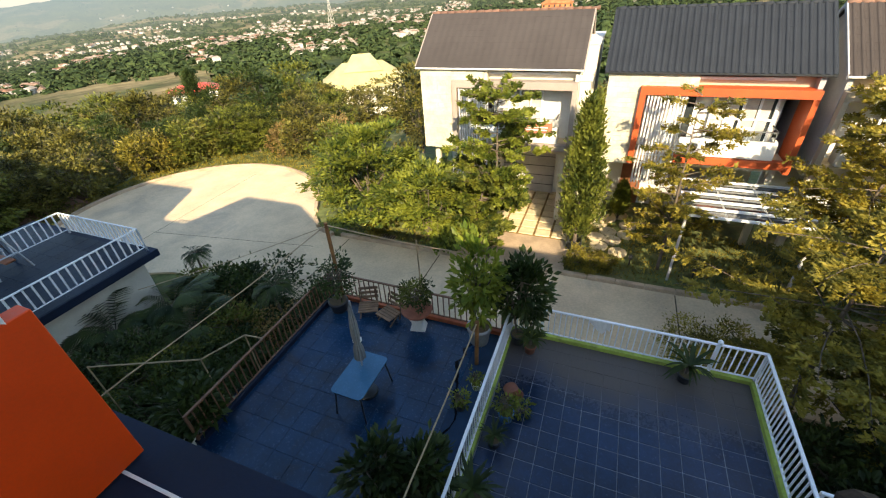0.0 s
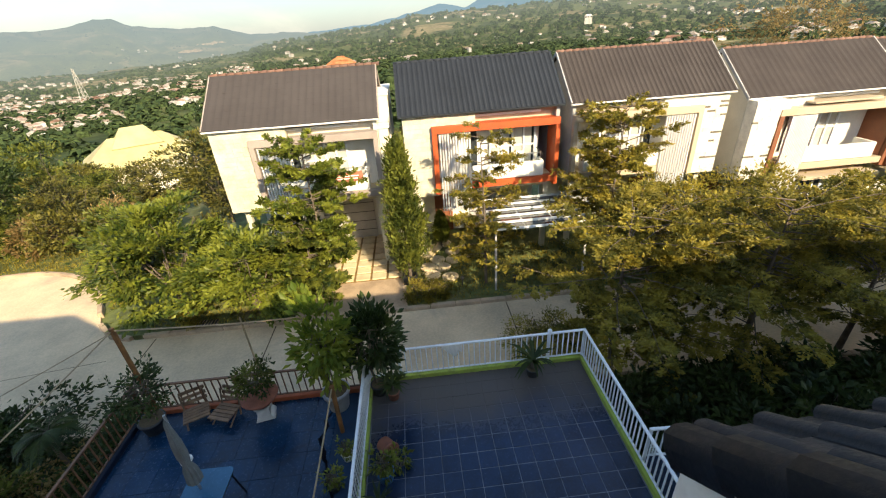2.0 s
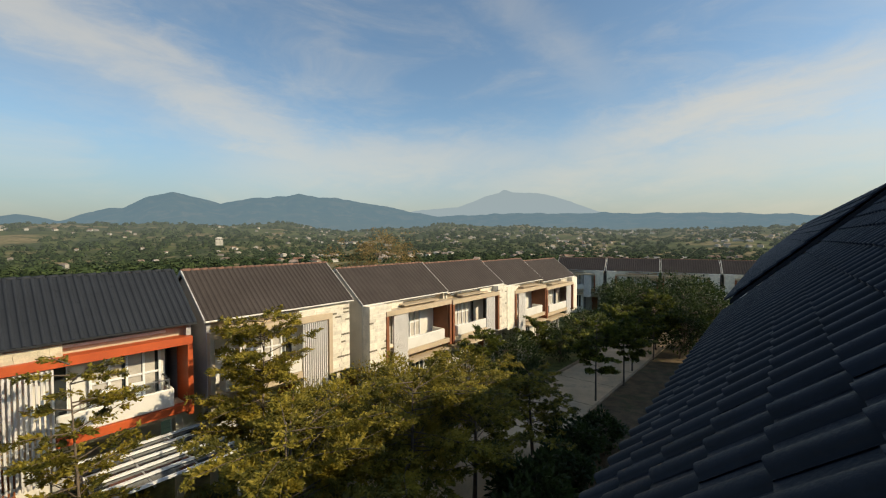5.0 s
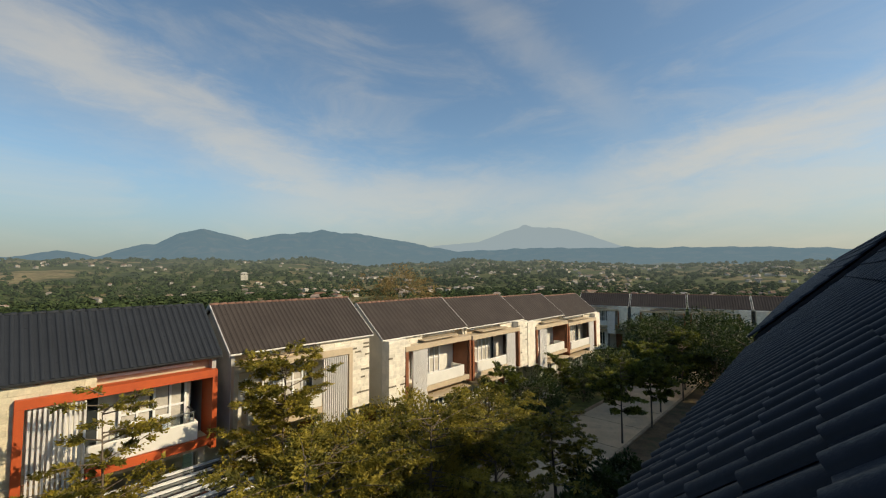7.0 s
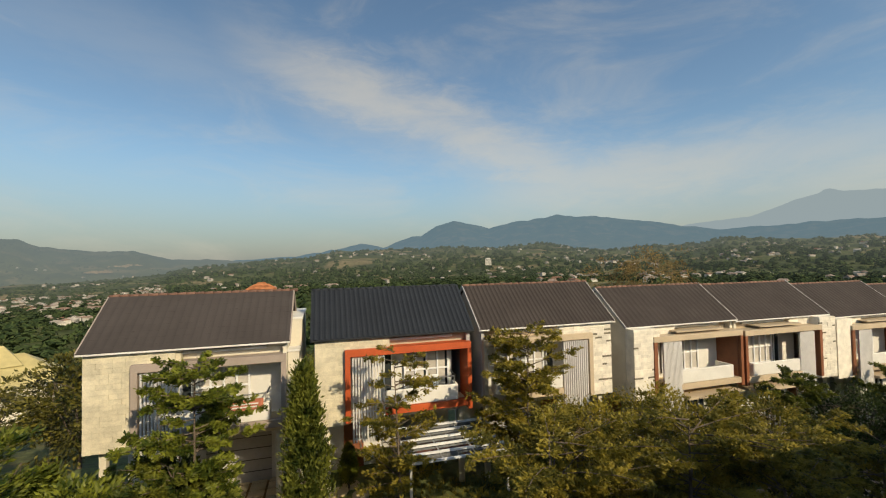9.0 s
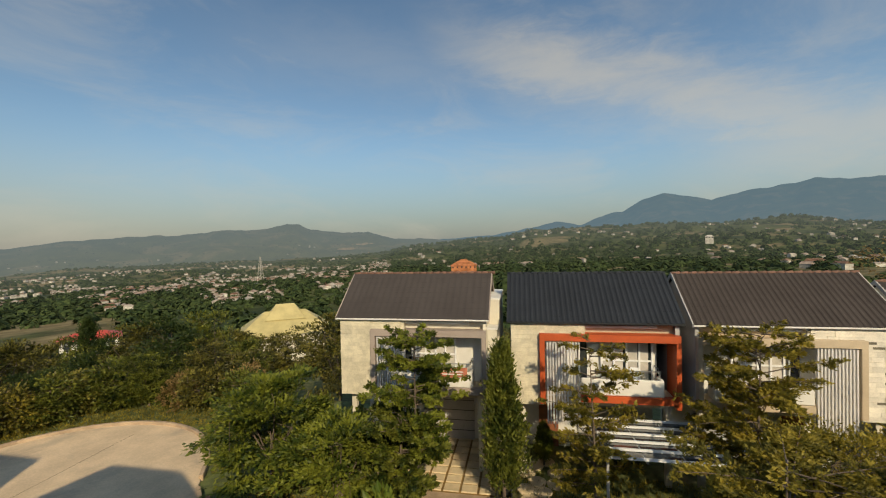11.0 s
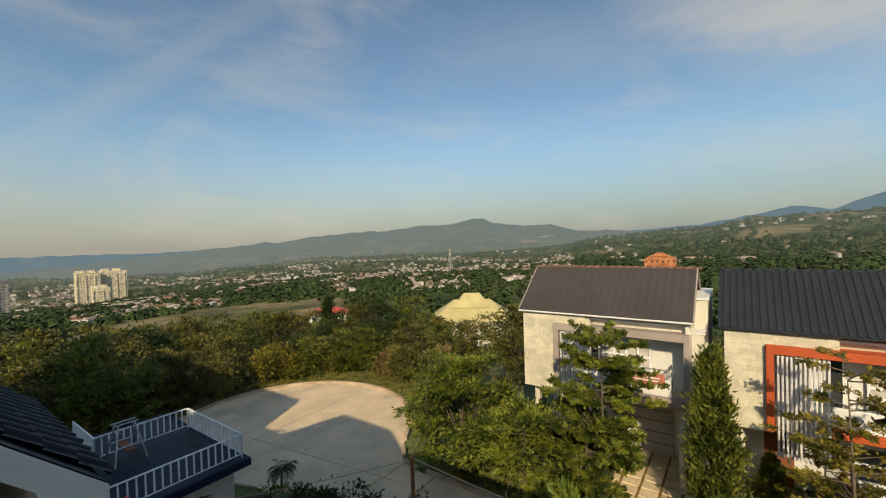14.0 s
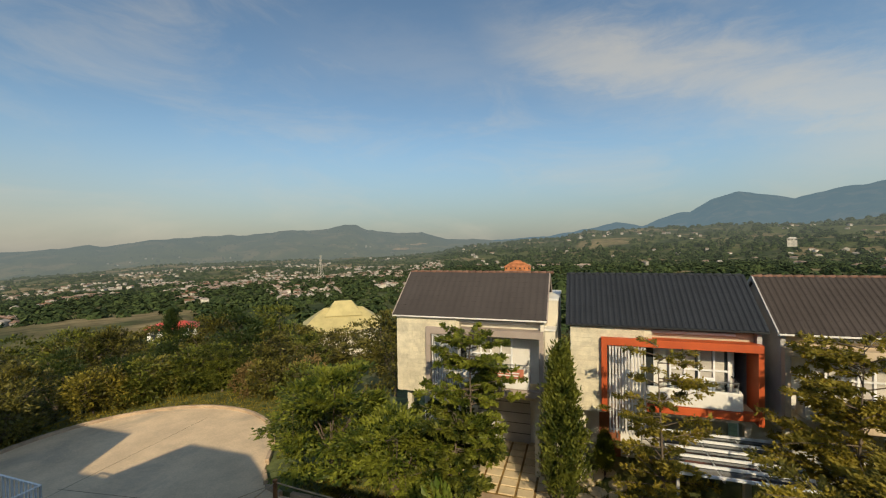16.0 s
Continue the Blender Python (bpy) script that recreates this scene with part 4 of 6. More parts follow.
    backs = [flip @ pose(-over + w * (i + 0.5), ye + front * (j + 0.5) / 9 * c, ze + front * (j + 0.5) / 9 * slope * c, math.degrees(math.atan(slope))) for j in range(9) for i in range(int(round((W + 2 * over) / w)))]
    joined_tiles("tile_field", me, rest + backs, rf, roof_mat)
    bm = bmesh.new()
    tube(bm, (-0.17, 0, -0.02), (0.18, 0, 0.0), 0.065, 0.075, 8)
    rt = meshed("ridge_tile", bm, M["ridge"] if roof_mat != M["roof_b"] else roof_mat, flat=False)
    for x in np.arange(-over + 0.15, W + over, 0.33):
        piece("ridge_tile", rt, rf, x, yr, zr + 0.01)
    for u in (-over - 0.03, W + over - 0.015):
        bm = bmesh.new()
        prism(bm, [(ye - 0.02, ze - 0.12), (yr, zr - 0.13), (yb, ze - 0.12), (yb, ze + 0.025), (yr, zr + 0.045), (ye - 0.02, ze + 0.025)], 0, u, u + 0.045)
        part("verge_board", bm, M[verge], rf, "painted verge board")
    bm = bmesh.new()
    box(bm, -over, W + over, ye - 0.07, ye, ze - 0.09, ze - 0.02)
    part("gutter", bm, M[trim], rf, "painted eave gutter", bevel=0.01)
    return h


def house_at(x0, x1, z, *args, **kw):
    return house(pose(x0, WALL_Y, z), x1 - x0, *args, **kw)


house_at(-7.95, -1.42, 0.0, "taupe", M["roof_a"], "cream stone house with a taupe balcony frame and grey roof", side="render", bay_wide=1.62, roll=0.005, verge="taupe")
house_at(-0.42, 6.02, -0.05, "red", M["roof_b"], "cream stone house with an orange-red balcony frame and slate roof", side="greywall", trim="metal", roll=0.03, verge="metal", tile=0.21)
house_at(6.55, 13.2, -0.08, "beige", M["roof_c"], "house with patchy stone cladding, beige frame and brown roof", mirror=True, dark_stone=0.2, glassrail=False, roll=0.022, tile=0.21)
house_at(14.05, 20.85, -0.45, "beige", M["roof_c"], "pale house with beige frame, red-brown cheek and brown roof", dark_stone=0.05, glassrail=False, legs="brown", bay=-0.45, side="render", roll=0.014)
house_at(20.97, 27.8, -0.53, "beige", M["roof_c"], "pale twin house with beige frame and brown roof", mirror=True, dark_stone=0.08, glassrail=False, legs="brown", bay=-0.45, side="render", roll=0.014)
house_at(27.95, 34.7, -0.74, "beige", M["roof_c"], "pale house with beige frame further down the row", pieces=False, glassrail=False, legs="brown", bay=-0.45, side="render", roll=0.014)
house_at(34.82, 42.2, -1.0, "beige", M["roof_c"], "pale twin house closing the row", mirror=True, pieces=False, glassrail=False, legs="brown", bay=-0.45, side="render", roll=0.014)
# the street beyond bends: its houses face back up the lane
for k in range(4):
    cx, cy = 62.5 + 1.6 * k, 27.5 - 7.2 * k
    house(pose(cx, cy, base(60) - 0.35, rz=-78), 6.9, "beige", M["roof_c"], "pale house across the far bend of the street", mirror=k % 2 == 0, pieces=False, group="houses at the bend", legs="brown", bay=-0.45, verge="white")

# pale garden chairs on the balcony of the red-framed house
for x, a in ((3.75, 12), (4.45, -8)):
    ch = thing("balcony_chair", pose(x, WALL_Y + 0.3, 3.735, rz=a), "white plastic chair on a balcony", "chair", "balcony chairs")
    boxed("seat", (-0.23, 0.23, -0.22, 0.22, 0.4, 0.44), M["rail"], ch, bevel=0.01)
    o = boxed("backrest", (-0.22, 0.22, -0.02, 0.02, 0.44, 0.95), M["rail"], ch, bevel=0.015)
    o.matrix_basis = pose(0, 0.2, 0, -8)
    for sx in (-0.2, 0.2):
        for sy in (-0.19, 0.19):
            boxed("leg", (sx - 0.02, sx + 0.02, sy - 0.02, sy + 0.02, 0.0, 0.4), M["rail"], ch)

# taller cream block beside the first house, and the service strip between
blk1 = thing("side_block", pose(0, 0, 0), "plain cream stair block between two houses", "wall", kind="structure")
boxed("wall", (-1.40, -0.92, 18.0, 21.3, 0, 7.35), M["render"], blk1)
boxed("wall", (-1.40, -1.0, 17.2, 18.0, 0, 6.2), M["render"], blk1)
boxed("cap", (-1.43, -0.88, 17.95, 21.3, 7.35, 7.43), M["white"], blk1)
boxed("cap", (-1.43, -0.96, 17.15, 17.95, 6.2, 6.27), M["white"], blk1)

# glazed pergola in front of the red-framed house
pg = thing("pergola", pose(0, 0, 0), "white steel pergola with glass panels over a carport", "pergola")
for y in np.linspace(13.9, 16.9, 6):
    boxed("beam", (2.7, 6.4, y - 0.04, y + 0.04, 2.75, 2.82), M["rail"], pg)
for x in (2.72, 3.95, 5.15, 6.36):
    boxed("rafter", (x - 0.03, x + 0.03, 13.86, 16.9, 2.66, 2.72), M["steel"], pg)
for x in (2.75, 6.32):
    boxed("post", (x - 0.04, x + 0.04, 13.95, 14.03, -0.1, 2.66), M["greywall"], pg)
for i in range(3):
    for j in range(5):
        x, y = 2.75 + 1.22 * i, 13.96 + 0.6 * j
        boxed("glass_pane", (x, x + 1.15, y, y + 0.52, 2.725, 2.735), M["glass"], pg)

# banner and small things on the first house's balcony
bm = bmesh.new()
pts = [(-0.62 + 1.24 * k / 14, 0.025 * math.sin(k * 1.3)) for k in range(15)]
cols = [[bm.verts.new((x, y, z + 0.05 * math.sin(x * 2))) for z in (-0.2, 0.2)] for x, y in pts]
for a, b in zip(cols, cols[1:]):
    bm.faces.new((a[0], b[0], b[1], a[1]))
ext = bmesh.ops.extrude_face_region(bm, geom=list(bm.faces))
bmesh.ops.translate(bm, vec=(0, 0.012, 0), verts=[v for v in ext["geom"] if isinstance(v, bmesh.types.BMVert)])
bn = tagged(part("banner", bm, M["banner"], None), "faded red and white cloth banner on a balcony rail", "banner")
bn.location = (-2.85, WALL_Y - 0.2, 4.42)
for z in (-0.06, 0.05):
    o = boxed("stripe", (-0.45, 0.45, -0.045, -0.034, z, z + 0.05), M["white"], bn, "white unreadable lettering")

# ---- this side of the street ----
OWN_Y, OWN_Z, OWN_SLOPE = 1.22, 7.93, 0.97


def own_roof(x0, x1, label, fine, OWN_Z=OWN_Z, OWN_SLOPE=OWN_SLOPE, ridge_y=-3.9, OWN_Y=OWN_Y):
    rf = thing("roof", pose(0, 0, 0), label, "roof", kind="structure")
    c = 1 / math.hypot(1, OWN_SLOPE)
    zr = OWN_Z + (OWN_Y - ridge_y) * OWN_SLOPE
    bm = bmesh.new()
    yb = 2 * ridge_y - OWN_Y
    prism(bm, [(OWN_Y, OWN_Z - 0.14), (ridge_y, zr - 0.14), (yb, OWN_Z - 0.14), (yb, OWN_Z - 0.02), (ridge_y, zr - 0.02), (OWN_Y, OWN_Z - 0.02)], 0, x0 + 0.02, x1)
    part("roof_deck", bm, M["roof_own"], rf)
    me = roll_tile("roof_tile", 0.3, 0.43, M["roof_own"], 0.05, 9, 0.035, 0.2)
    long, ang = (OWN_Y - ridge_y) / c, -math.degrees(math.atan(OWN_SLOPE))
    rest = []
    for j in range(int(long / 0.345)):
        for i in range(int((x1 - x0) / 0.3)):
            d = 0.345 * (j + 0.5) - 0.07
            m = pose(x0 + 0.3 * (i + 0.5), OWN_Y - d * c, OWN_Z + d * OWN_SLOPE * c, 0, 0, 180) @ pose(0, 0, random.uniform(-0.004, 0.004), -ang + random.uniform(-0.5, 0.5), 0, random.uniform(-0.5, 0.5))
            if fine and i < 24 and j < 12:
                o = new("roof_tile", me)
                o.parent, o.matrix_basis = rf, m
            else:
                rest.append(m)
    joined_tiles("tile_field", me, rest, rf, M["roof_own"])
    return rf, zr, yb


rr, ZR, YB = own_roof(1.1, 12.2, "steep charcoal roof of rolled concrete tiles", True, ridge_y=-1.9)
# only its near end shows; the added length keeps the lane in shade
own_roof(12.4, 43, "charcoal tiled roof of the next house along", False, OWN_Z=8.15, OWN_SLOPE=0.97, ridge_y=-1.7)
lr, ZL, YL = own_roof(-8.9, -5.1, "steep charcoal tiled roof of the adjoining house", False, 7.66, 0.97, -5.2, OWN_Y=1.05)
for par, x, ze, zr, ry, ey in ((rr, 0.99, OWN_Z, ZR, -1.9, OWN_Y), (lr, -5.1, 7.66, ZL, -5.2, 1.05)):
    yb = 2 * ry - ey
    side = 1 if x > 0 else -1
    bm = bmesh.new()
    hi, lo = (-0.1, -0.42) if side > 0 else (-0.06, -0.37)
    prism(bm, [(ey + 0.02, ze + lo), (ry, zr + lo), (yb, ze + lo), (yb, ze + hi), (ry, zr + hi), (ey + 0.02, ze + hi)], 0, x + (0.05 if side > 0 else 0.005), x + (0.08 if side > 0 else 0.04))
    part("verge_board", bm, M["white"], par, "white painted verge board")
    if side < 0:
        continue
    # rounded verge tiles, each lapping the next
    bm = bmesh.new()
    prof = [(0.085, -0.12), (0.095, -0.03), (0.08, 0.03), (0.03, 0.06), (-0.03, 0.06), (-0.08, 0.03), (-0.095, 0.0), (-0.1, -0.02), (0.09, -0.13)]
    for k in range(len(prof) - 2):
        (xa, za), (xb, zb) = prof[k], prof[k + 1]
        q = [bm.verts.new(c) for c in ((-xa * side, -0.2, za), (-xb * side, -0.2, zb), (-xb * side * 1.1, 0.2, zb + 0.03), (-xa * side * 1.1, 0.2, za + 0.03))]
        bm.faces.new(q)
        q = [bm.verts.new(c) for c in ((-xa * side * 1.1, 0.2, za + 0.03), (-xb * side * 1.1, 0.2, zb + 0.03), (-xb * side * 0.85, 0.19, zb), (-xa * side * 0.85, 0.19, za))]
        bm.faces.new(q)
    bmesh.ops.remove_doubles(bm, verts=bm.verts, dist=0.0005)
    vme = meshed("verge_tile", bm, M["roof_own"], flat=False)
    slope = (zr - ze) / (ey - ry)
    c = 1 / math.hypot(1, slope)
    for k in range(int((ey - ry) / c / 0.345)):
        d = 0.345 * (k + 0.5) - 0.05
        piece("verge_tile", vme, par, x + 0.06 * side, ey - d * c, ze + d * c * slope, -math.degrees(math.atan(slope)))
for x0, x1, ze, zr, ry in ((1.12, 12.0, OWN_Z, ZR, -1.9), (12.9, 42.8, 8.0, ZR - 0.1, -1.7), (-8.8, -5.2, 7.58, ZL, -5.2)):
    yb = 2 * ry - OWN_Y
    bm = bmesh.new()
    prism(bm, [(0.7, -1), (0.7, ze - 0.2), (ry, zr - 0.5), (yb + 0.3, ze - 0.2), (yb + 0.3, -1)], 0, x0, x1)
    tagged(part("house_wall", bm, M["white"], None), "white rendered house body under the charcoal roof", "wall", kind="structure")
tagged(boxed("orange_fin", (-5.3, -5.08, -1.0, 1.28, 4.86, 7.3), M["orange"], bevel=0.01), "bright orange painted side panel of the adjoining house", "wall panel", kind="structure")
# unseen wall, outline cut to cast the stepped shadow on the turning place
bm = bmesh.new()
prism(bm, [(-8.9, -1), (-8.9, ZL), (-11.4, 11.45), (-13.0, 11.45), (-13.0, 13.7), (-26.0, 13.7), (-26.0, -1)], 1, -7.0, -5.2)
tagged(part("party_wall", bm, M["white"], None), "white rendered wall stepping down between two houses", "wall", kind="structure")
cn = tagged(boxed("canopy_slab", (-10.7, 0.9, -1.0, 1.58, 4.6, 4.8), M["slab"]), "dark grey flat canopy slab over the terraces", "canopy", kind="structure")
boxed("drip_edge", (-10.7, 0.9, 0.98, 1.02, 4.8, 4.815), M["white"], cn, "thin white sealing line")
# unseen wall, gable and slab of the viewpoint's own house; heights tuned to its shadow
tagged(boxed("own_wall", (-4.35, 0.85, -1.6, -1.4, 0, 10.25), M["white"]), "white wall of the house behind the viewpoint", "wall", kind="structure")
tagged(boxed("own_floor", (-4.35, 0.85, -1.4, -0.35, 7.85, 8.05), M["slab"]), "narrow balcony floor slab", "floor", kind="structure")
bm = bmesh.new()
prism(bm, [(-1.2, 10.4), (-3.4, 11.6), (-6, 10.0), (-6, 9.8), (-3.4, 11.4), (-1.2, 10.25)], 0, -4.4, 0.86)
tagged(part("own_roof", bm, M["roof_own"], None), "charcoal roof over the viewpoint", "roof", kind="structure")
bm = bmesh.new()
box(bm, 0.7, 1.02, -0.5, 0.165, 8.2, 9.11)
tagged(part("dormer_coping", bm, M["white"], None, bevel=0.015), "white painted coping at the roof edge", "coping", kind="structure")


# ---- plants ----
def leaf_quads(at, out, size, rng, flat=0.5, shape=2.0):
    """Pointed leaves at the places given, growing along out, tilted at random; two triangles folded at the midrib each."""
    n = len(at)
    d = out + rng.normal(0, 0.45, (n, 3))
    d /= np.linalg.norm(d, axis=1, keepdims=True) + 1e-9
    up = np.array([0, 0, 1.0]) * flat + rng.normal(0, 1.0 - flat * 0.6, (n, 3))
    s = np.cross(d, up)
    s /= np.linalg.norm(s, axis=1, keepdims=True) + 1e-9
    L = (size * rng.uniform(0.65, 1.3, n))[:, None]
    w = L / shape / 2
    nrm = np.cross(s, d)
    v = np.stack([at, at + d * L * 0.5 + s * w - nrm * w * 0.3, at + d * L, at + d * L * 0.5 - s * w - nrm * w * 0.3], 1).reshape(-1, 3)
    k = np.arange(n)[:, None] * 4
    f = np.concatenate([k + (0, 1, 2), k + (0, 2, 3)])
    return v, f


def limb(bm, pts, r0, r1, n=5):
    for k, (p, q) in enumerate(zip(pts, pts[1:])):
        a, b = k / (len(pts) - 1), (k + 1) / (len(pts) - 1)
        tube(bm, p, q, r0 + (r1 - r0) * a, r0 + (r1 - r0) * b, n, caps=False)


def layered_tree(seed, high, wide, tiers, first, leaf, size, dense, droop=0.1, trunk_r=0.07):
    """A straight trunk with level tiers of feathery boughs. Returns trunk and crown meshes."""
    rng = np.random.default_rng(seed)
    bm = bmesh.new()
    lean = rng.normal(0, 0.03, 2)
    top = Vector((lean[0] * high, lean[1] * high, high * 0.98))
    limb(bm, [Vector((0, 0, -0.2)), Vector((lean[0] * 0.4 * high + rng.normal(0, .04), lean[1] * 0.4 * high, high * 0.45)), top], trunk_r, 0.012, 7)
    at, out = [], []
    for t in range(tiers):
        f = t / max(1, tiers - 1)
        z = first + (high - first - 0.15) * f
        R = wide * (0.5 + 0.52 * math.sin(math.pi * (0.18 + 0.72 * f)))
        for b in range(int(rng.integers(5, 8))):
            a = rng.uniform(0, 2 * math.pi)
            r = R * rng.uniform(0.5, 1.15)
            z0 = z + rng.normal(0, 0.22)
            rise = rng.uniform(0.1, 0.5) * r
            d = np.array([math.cos(a), math.sin(a), 0])
            side = np.array([-d[1], d[0], 0])
            c = np.array([lean[0] * z, lean[1] * z, z0])
            bend = rng.normal(0, 0.08)
            path = lambda s: c + d * r * s + side * bend * r * s * s + np.array([0, 0, rise * s - droop * r * s * s])
            limb(bm, [Vector(path(s)) for s in (0, 0.35, 0.7, 1.0)], 0.022, 0.005, 4)
            for tw in range(int(3 + 7 * r)):
                s = rng.uniform(0.18, 1.0)
                p = path(s)
                tl = (0.16 + 0.5 * r * 0.45 * (1.1 - s)) * rng.uniform(0.5, 1.2)
                td = d * rng.uniform(0.2, 0.9) + side * rng.choice([-1, 1]) * rng.uniform(0.5, 1.0)
                td /= np.linalg.norm(td)
                k = max(3, int(dense * tl))
                q = p + td * (tl * rng.uniform(0.1, 1, (k, 1))) + rng.normal(0, 0.035, (k, 3))
                at.append(q)
                out.append(np.repeat((td + np.array([0, 0, 0.12]))[None], k, 0))
    v, f = leaf_quads(np.concatenate(at), np.concatenate(out), size, rng, 0.75)
    return meshed("trunk", bm, M["bark"], flat=False), from_arrays("crown", v, f, leaf)


def broad_tree(seed, high, wide, clumps, per, leaf, size, trunk_r=0.1, low=0.3, flat=0.5, clump_r=0.4, squash=1.0, tier=0.6):
    """A branching tree with an uneven crown of leaf clumps with gaps between."""
    rng = np.random.default_rng(seed)
    bm = bmesh.new()
    fork = Vector((rng.normal(0, 0.1), rng.normal(0, 0.1), high * low))
    limb(bm, [Vector((0, 0, -0.3)), fork * 0.5 + Vector((rng.normal(0, 0.05), 0, 0)), fork], trunk_r, trunk_r * 0.75, 7)
    boughs = []
    for b in range(6):
        a = 2 * math.pi * b / 6 + rng.uniform(-0.4, 0.4)
        R = wide * rng.uniform(0.45, 0.8)
        e = Vector((math.cos(a) * R, math.sin(a) * R, high * rng.uniform(0.55, 0.9)))
        m = fork.lerp(e, 0.5) + Vector((0, 0, rng.uniform(-0.1, 0.25)))
        limb(bm, [fork, m, e], trunk_r * 0.5, 0.015, 5)
        boughs.append((fork, m, e))
    at, out = [], []
    zc, zr = high * (0.5 + low * 0.5), high * (0.5 - low * 0.42) * squash
    lob = rng.uniform(0, 6.28, 6)
    for k in range(clumps):
        a, ct = rng.uniform(0, 2 * math.pi), rng.uniform(-0.85, 1.0)
        st = math.sqrt(1 - ct * ct)
        wob = 1 + 0.22 * math.sin(3 * a + lob[0]) + 0.15 * math.sin(5 * a + lob[1]) + 0.15 * math.sin(4 * ct + lob[2] + 2 * a)
        rr = wob * rng.uniform(0.55, 1.05) ** 0.6
        c = np.array([math.cos(a) * st * wide * rr, math.sin(a) * st * wide * rr, zc + ct * zr * rr])
        if rng.random() < 0.3:
            f0, m0, e0 = boughs[int(rng.integers(6))]
            limb(bm, [e0 if rng.random() < 0.5 else m0, Vector(c)], 0.014, 0.005, 3)
        q = c + rng.normal(0, clump_r * 0.5, (per, 3)) * (1, 1, tier)
        at.append(q)
        o = (q - c) / (clump_r) + (c - np.array([0, 0, zc])) / wide * 0.8
        out.append(o)
    v, f = leaf_quads(np.concatenate(at), np.concatenate(out), size, rng, flat)
    return meshed("trunk", bm, M["bark"], flat=False), from_arrays("crown", v, f, leaf)


def cypress(seed, high, wide, leaf):
    rng = np.random.default_rng(seed)
    bm = bmesh.new()
    limb(bm, [Vector((0, 0, -0.2)), Vector((0, 0, high * 0.9))], 0.09, 0.02, 7)
    at, out = [], []
    for k in range(640):
        f = rng.uniform(0, 1) ** 0.8
        z = 0.7 + (high - 0.7) * f
        a = rng.uniform(0, 6.283)
        a = round(a / 0.9) * 0.9 + rng.normal(0, 0.2) + 0.35 * math.sin(4 * f)
        R = 1.25 * wide * min(1, 0.4 + 2.6 * f) * (1.02 - f) ** 0.6 * rng.uniform(0.3, 1.2) * (1 + 0.25 * math.sin(3 * a + 5 * f))
        c = np.array([math.cos(a) * R, math.sin(a) * R, z])
        q = c + rng.normal(0, 0.1, (18, 3)) * (1, 1, 1.8)
        at.append(q)
        out.append(np.repeat(np.array([[math.cos(a) * 0.5, math.sin(a) * 0.5, 0.9]]), 18, 0))
    v, f = leaf_quads(np.concatenate(at), np.concatenate(out), 0.19, rng, 0.25, 2.8)
    return meshed("trunk", bm, M["bark"], flat=False), from_arrays("crown", v, f, leaf)


def frond_plant(seed, fronds, long, leaf, high=0.0, blade=False, droop=0.9, trunk_r=0.07):
    """A palm, cycad or dracaena: arching fronds with leaflets from one heart."""
    rng = np.random.default_rng(seed)
    bm = bmesh.new()
    limb(bm, [Vector((0, 0, -0.1)), Vector((rng.normal(0, .05), rng.normal(0, .05), max(high, 0.05)))], trunk_r, trunk_r * 0.7, 7)
    vs, fs, n0 = [], [], 0
    for k in range(fronds):
        a = 2.4 * k + rng.uniform(-0.3, 0.3)
        d = np.array([math.cos(a), math.sin(a), 0])
        up = rng.uniform(0.25, 1.25)
        L = long * rng.uniform(0.7, 1.1)
        P = lambda s: np.array([0, 0, high]) + d * L * s * (1 - 0.15 * s) + np.array([0, 0, L * (up * s - droop * s * s)])
        side = np.array([-d[1], d[0], 0])
        if blade:
            w = L * 0.05
            pts = [P(s) for s in (0, 0.35, 0.7, 1.0)]
            row = [(p - side * w * k2, p + side * w * k2) for p, k2 in zip(pts, (0.7, 1.1, 0.8, 0.05))]
            for a1, b1 in row:
                vs += [a1, b1]
            for i in range(3):
                fs += [(n0 + 2 * i, n0 + 2 * i + 1, n0 + 2 * i + 3, n0 + 2 * i + 2)]
            n0 += 8
        else:
            limb(bm, [Vector(P(s)) for s in (0, 0.33, 0.66, 1)], 0.012, 0.004, 3)
            for s in np.linspace(0.12, 0.98, 16):
                p = P(s)
                for sg in (-1, 1):
                    t = (side * sg * 0.85 + d * 0.55 + np.array([0, 0, -0.18])) * L * 0.3 * math.sin(math.pi * (0.12 + 0.8 * s)) * rng.uniform(0.8, 1.1)
                    w = d * L * 0.017
                    vs += [p - w, p + t * 0.5 + np.array([0, 0, 0.02]) - w * 1.3, p + t, p + t * 0.5 + w * 1.3, p + w]
                    fs += [(n0, n0 + 1, n0 + 2, n0 + 3, n0 + 4)]
                    n0 += 5
    me = bpy.data.meshes.new("fronds")
    me.from_pydata([tuple(map(float, v)) for v in vs], [], fs)
    me.materials.append(leaf)
    return meshed("stem", bm, M["bark"], flat=False), me


def plant(name, meshes, x, y, z, label, category, group="", turn=0.0, scale=1.0):
    t = thing(name, pose(x, y, z, rz=turn) @ Matrix.Scale(scale, 4), label, category, group)
    for me in meshes:
        part(me.name.split(".")[0], me, None, t)
    return t


TREES = "street trees"
# opposite verge
plant("tree", layered_tree(11, 6.6, 1.85, 11, 1.6, M["leaf_bright"], 0.15, 130), -4.0, 14.6, 0, "green layered tree in front of the taupe-framed house", "tree", TREES)
plant("tree", broad_tree(12, 4.3, 2.1, 74, 150, M["leaf_bright"], 0.21, 0.1, 0.2, 0.95, 0.6, tier=0.24), -10.2, 14.9, 0, "dense round bright green tree beside the turning place", "tree", TREES)
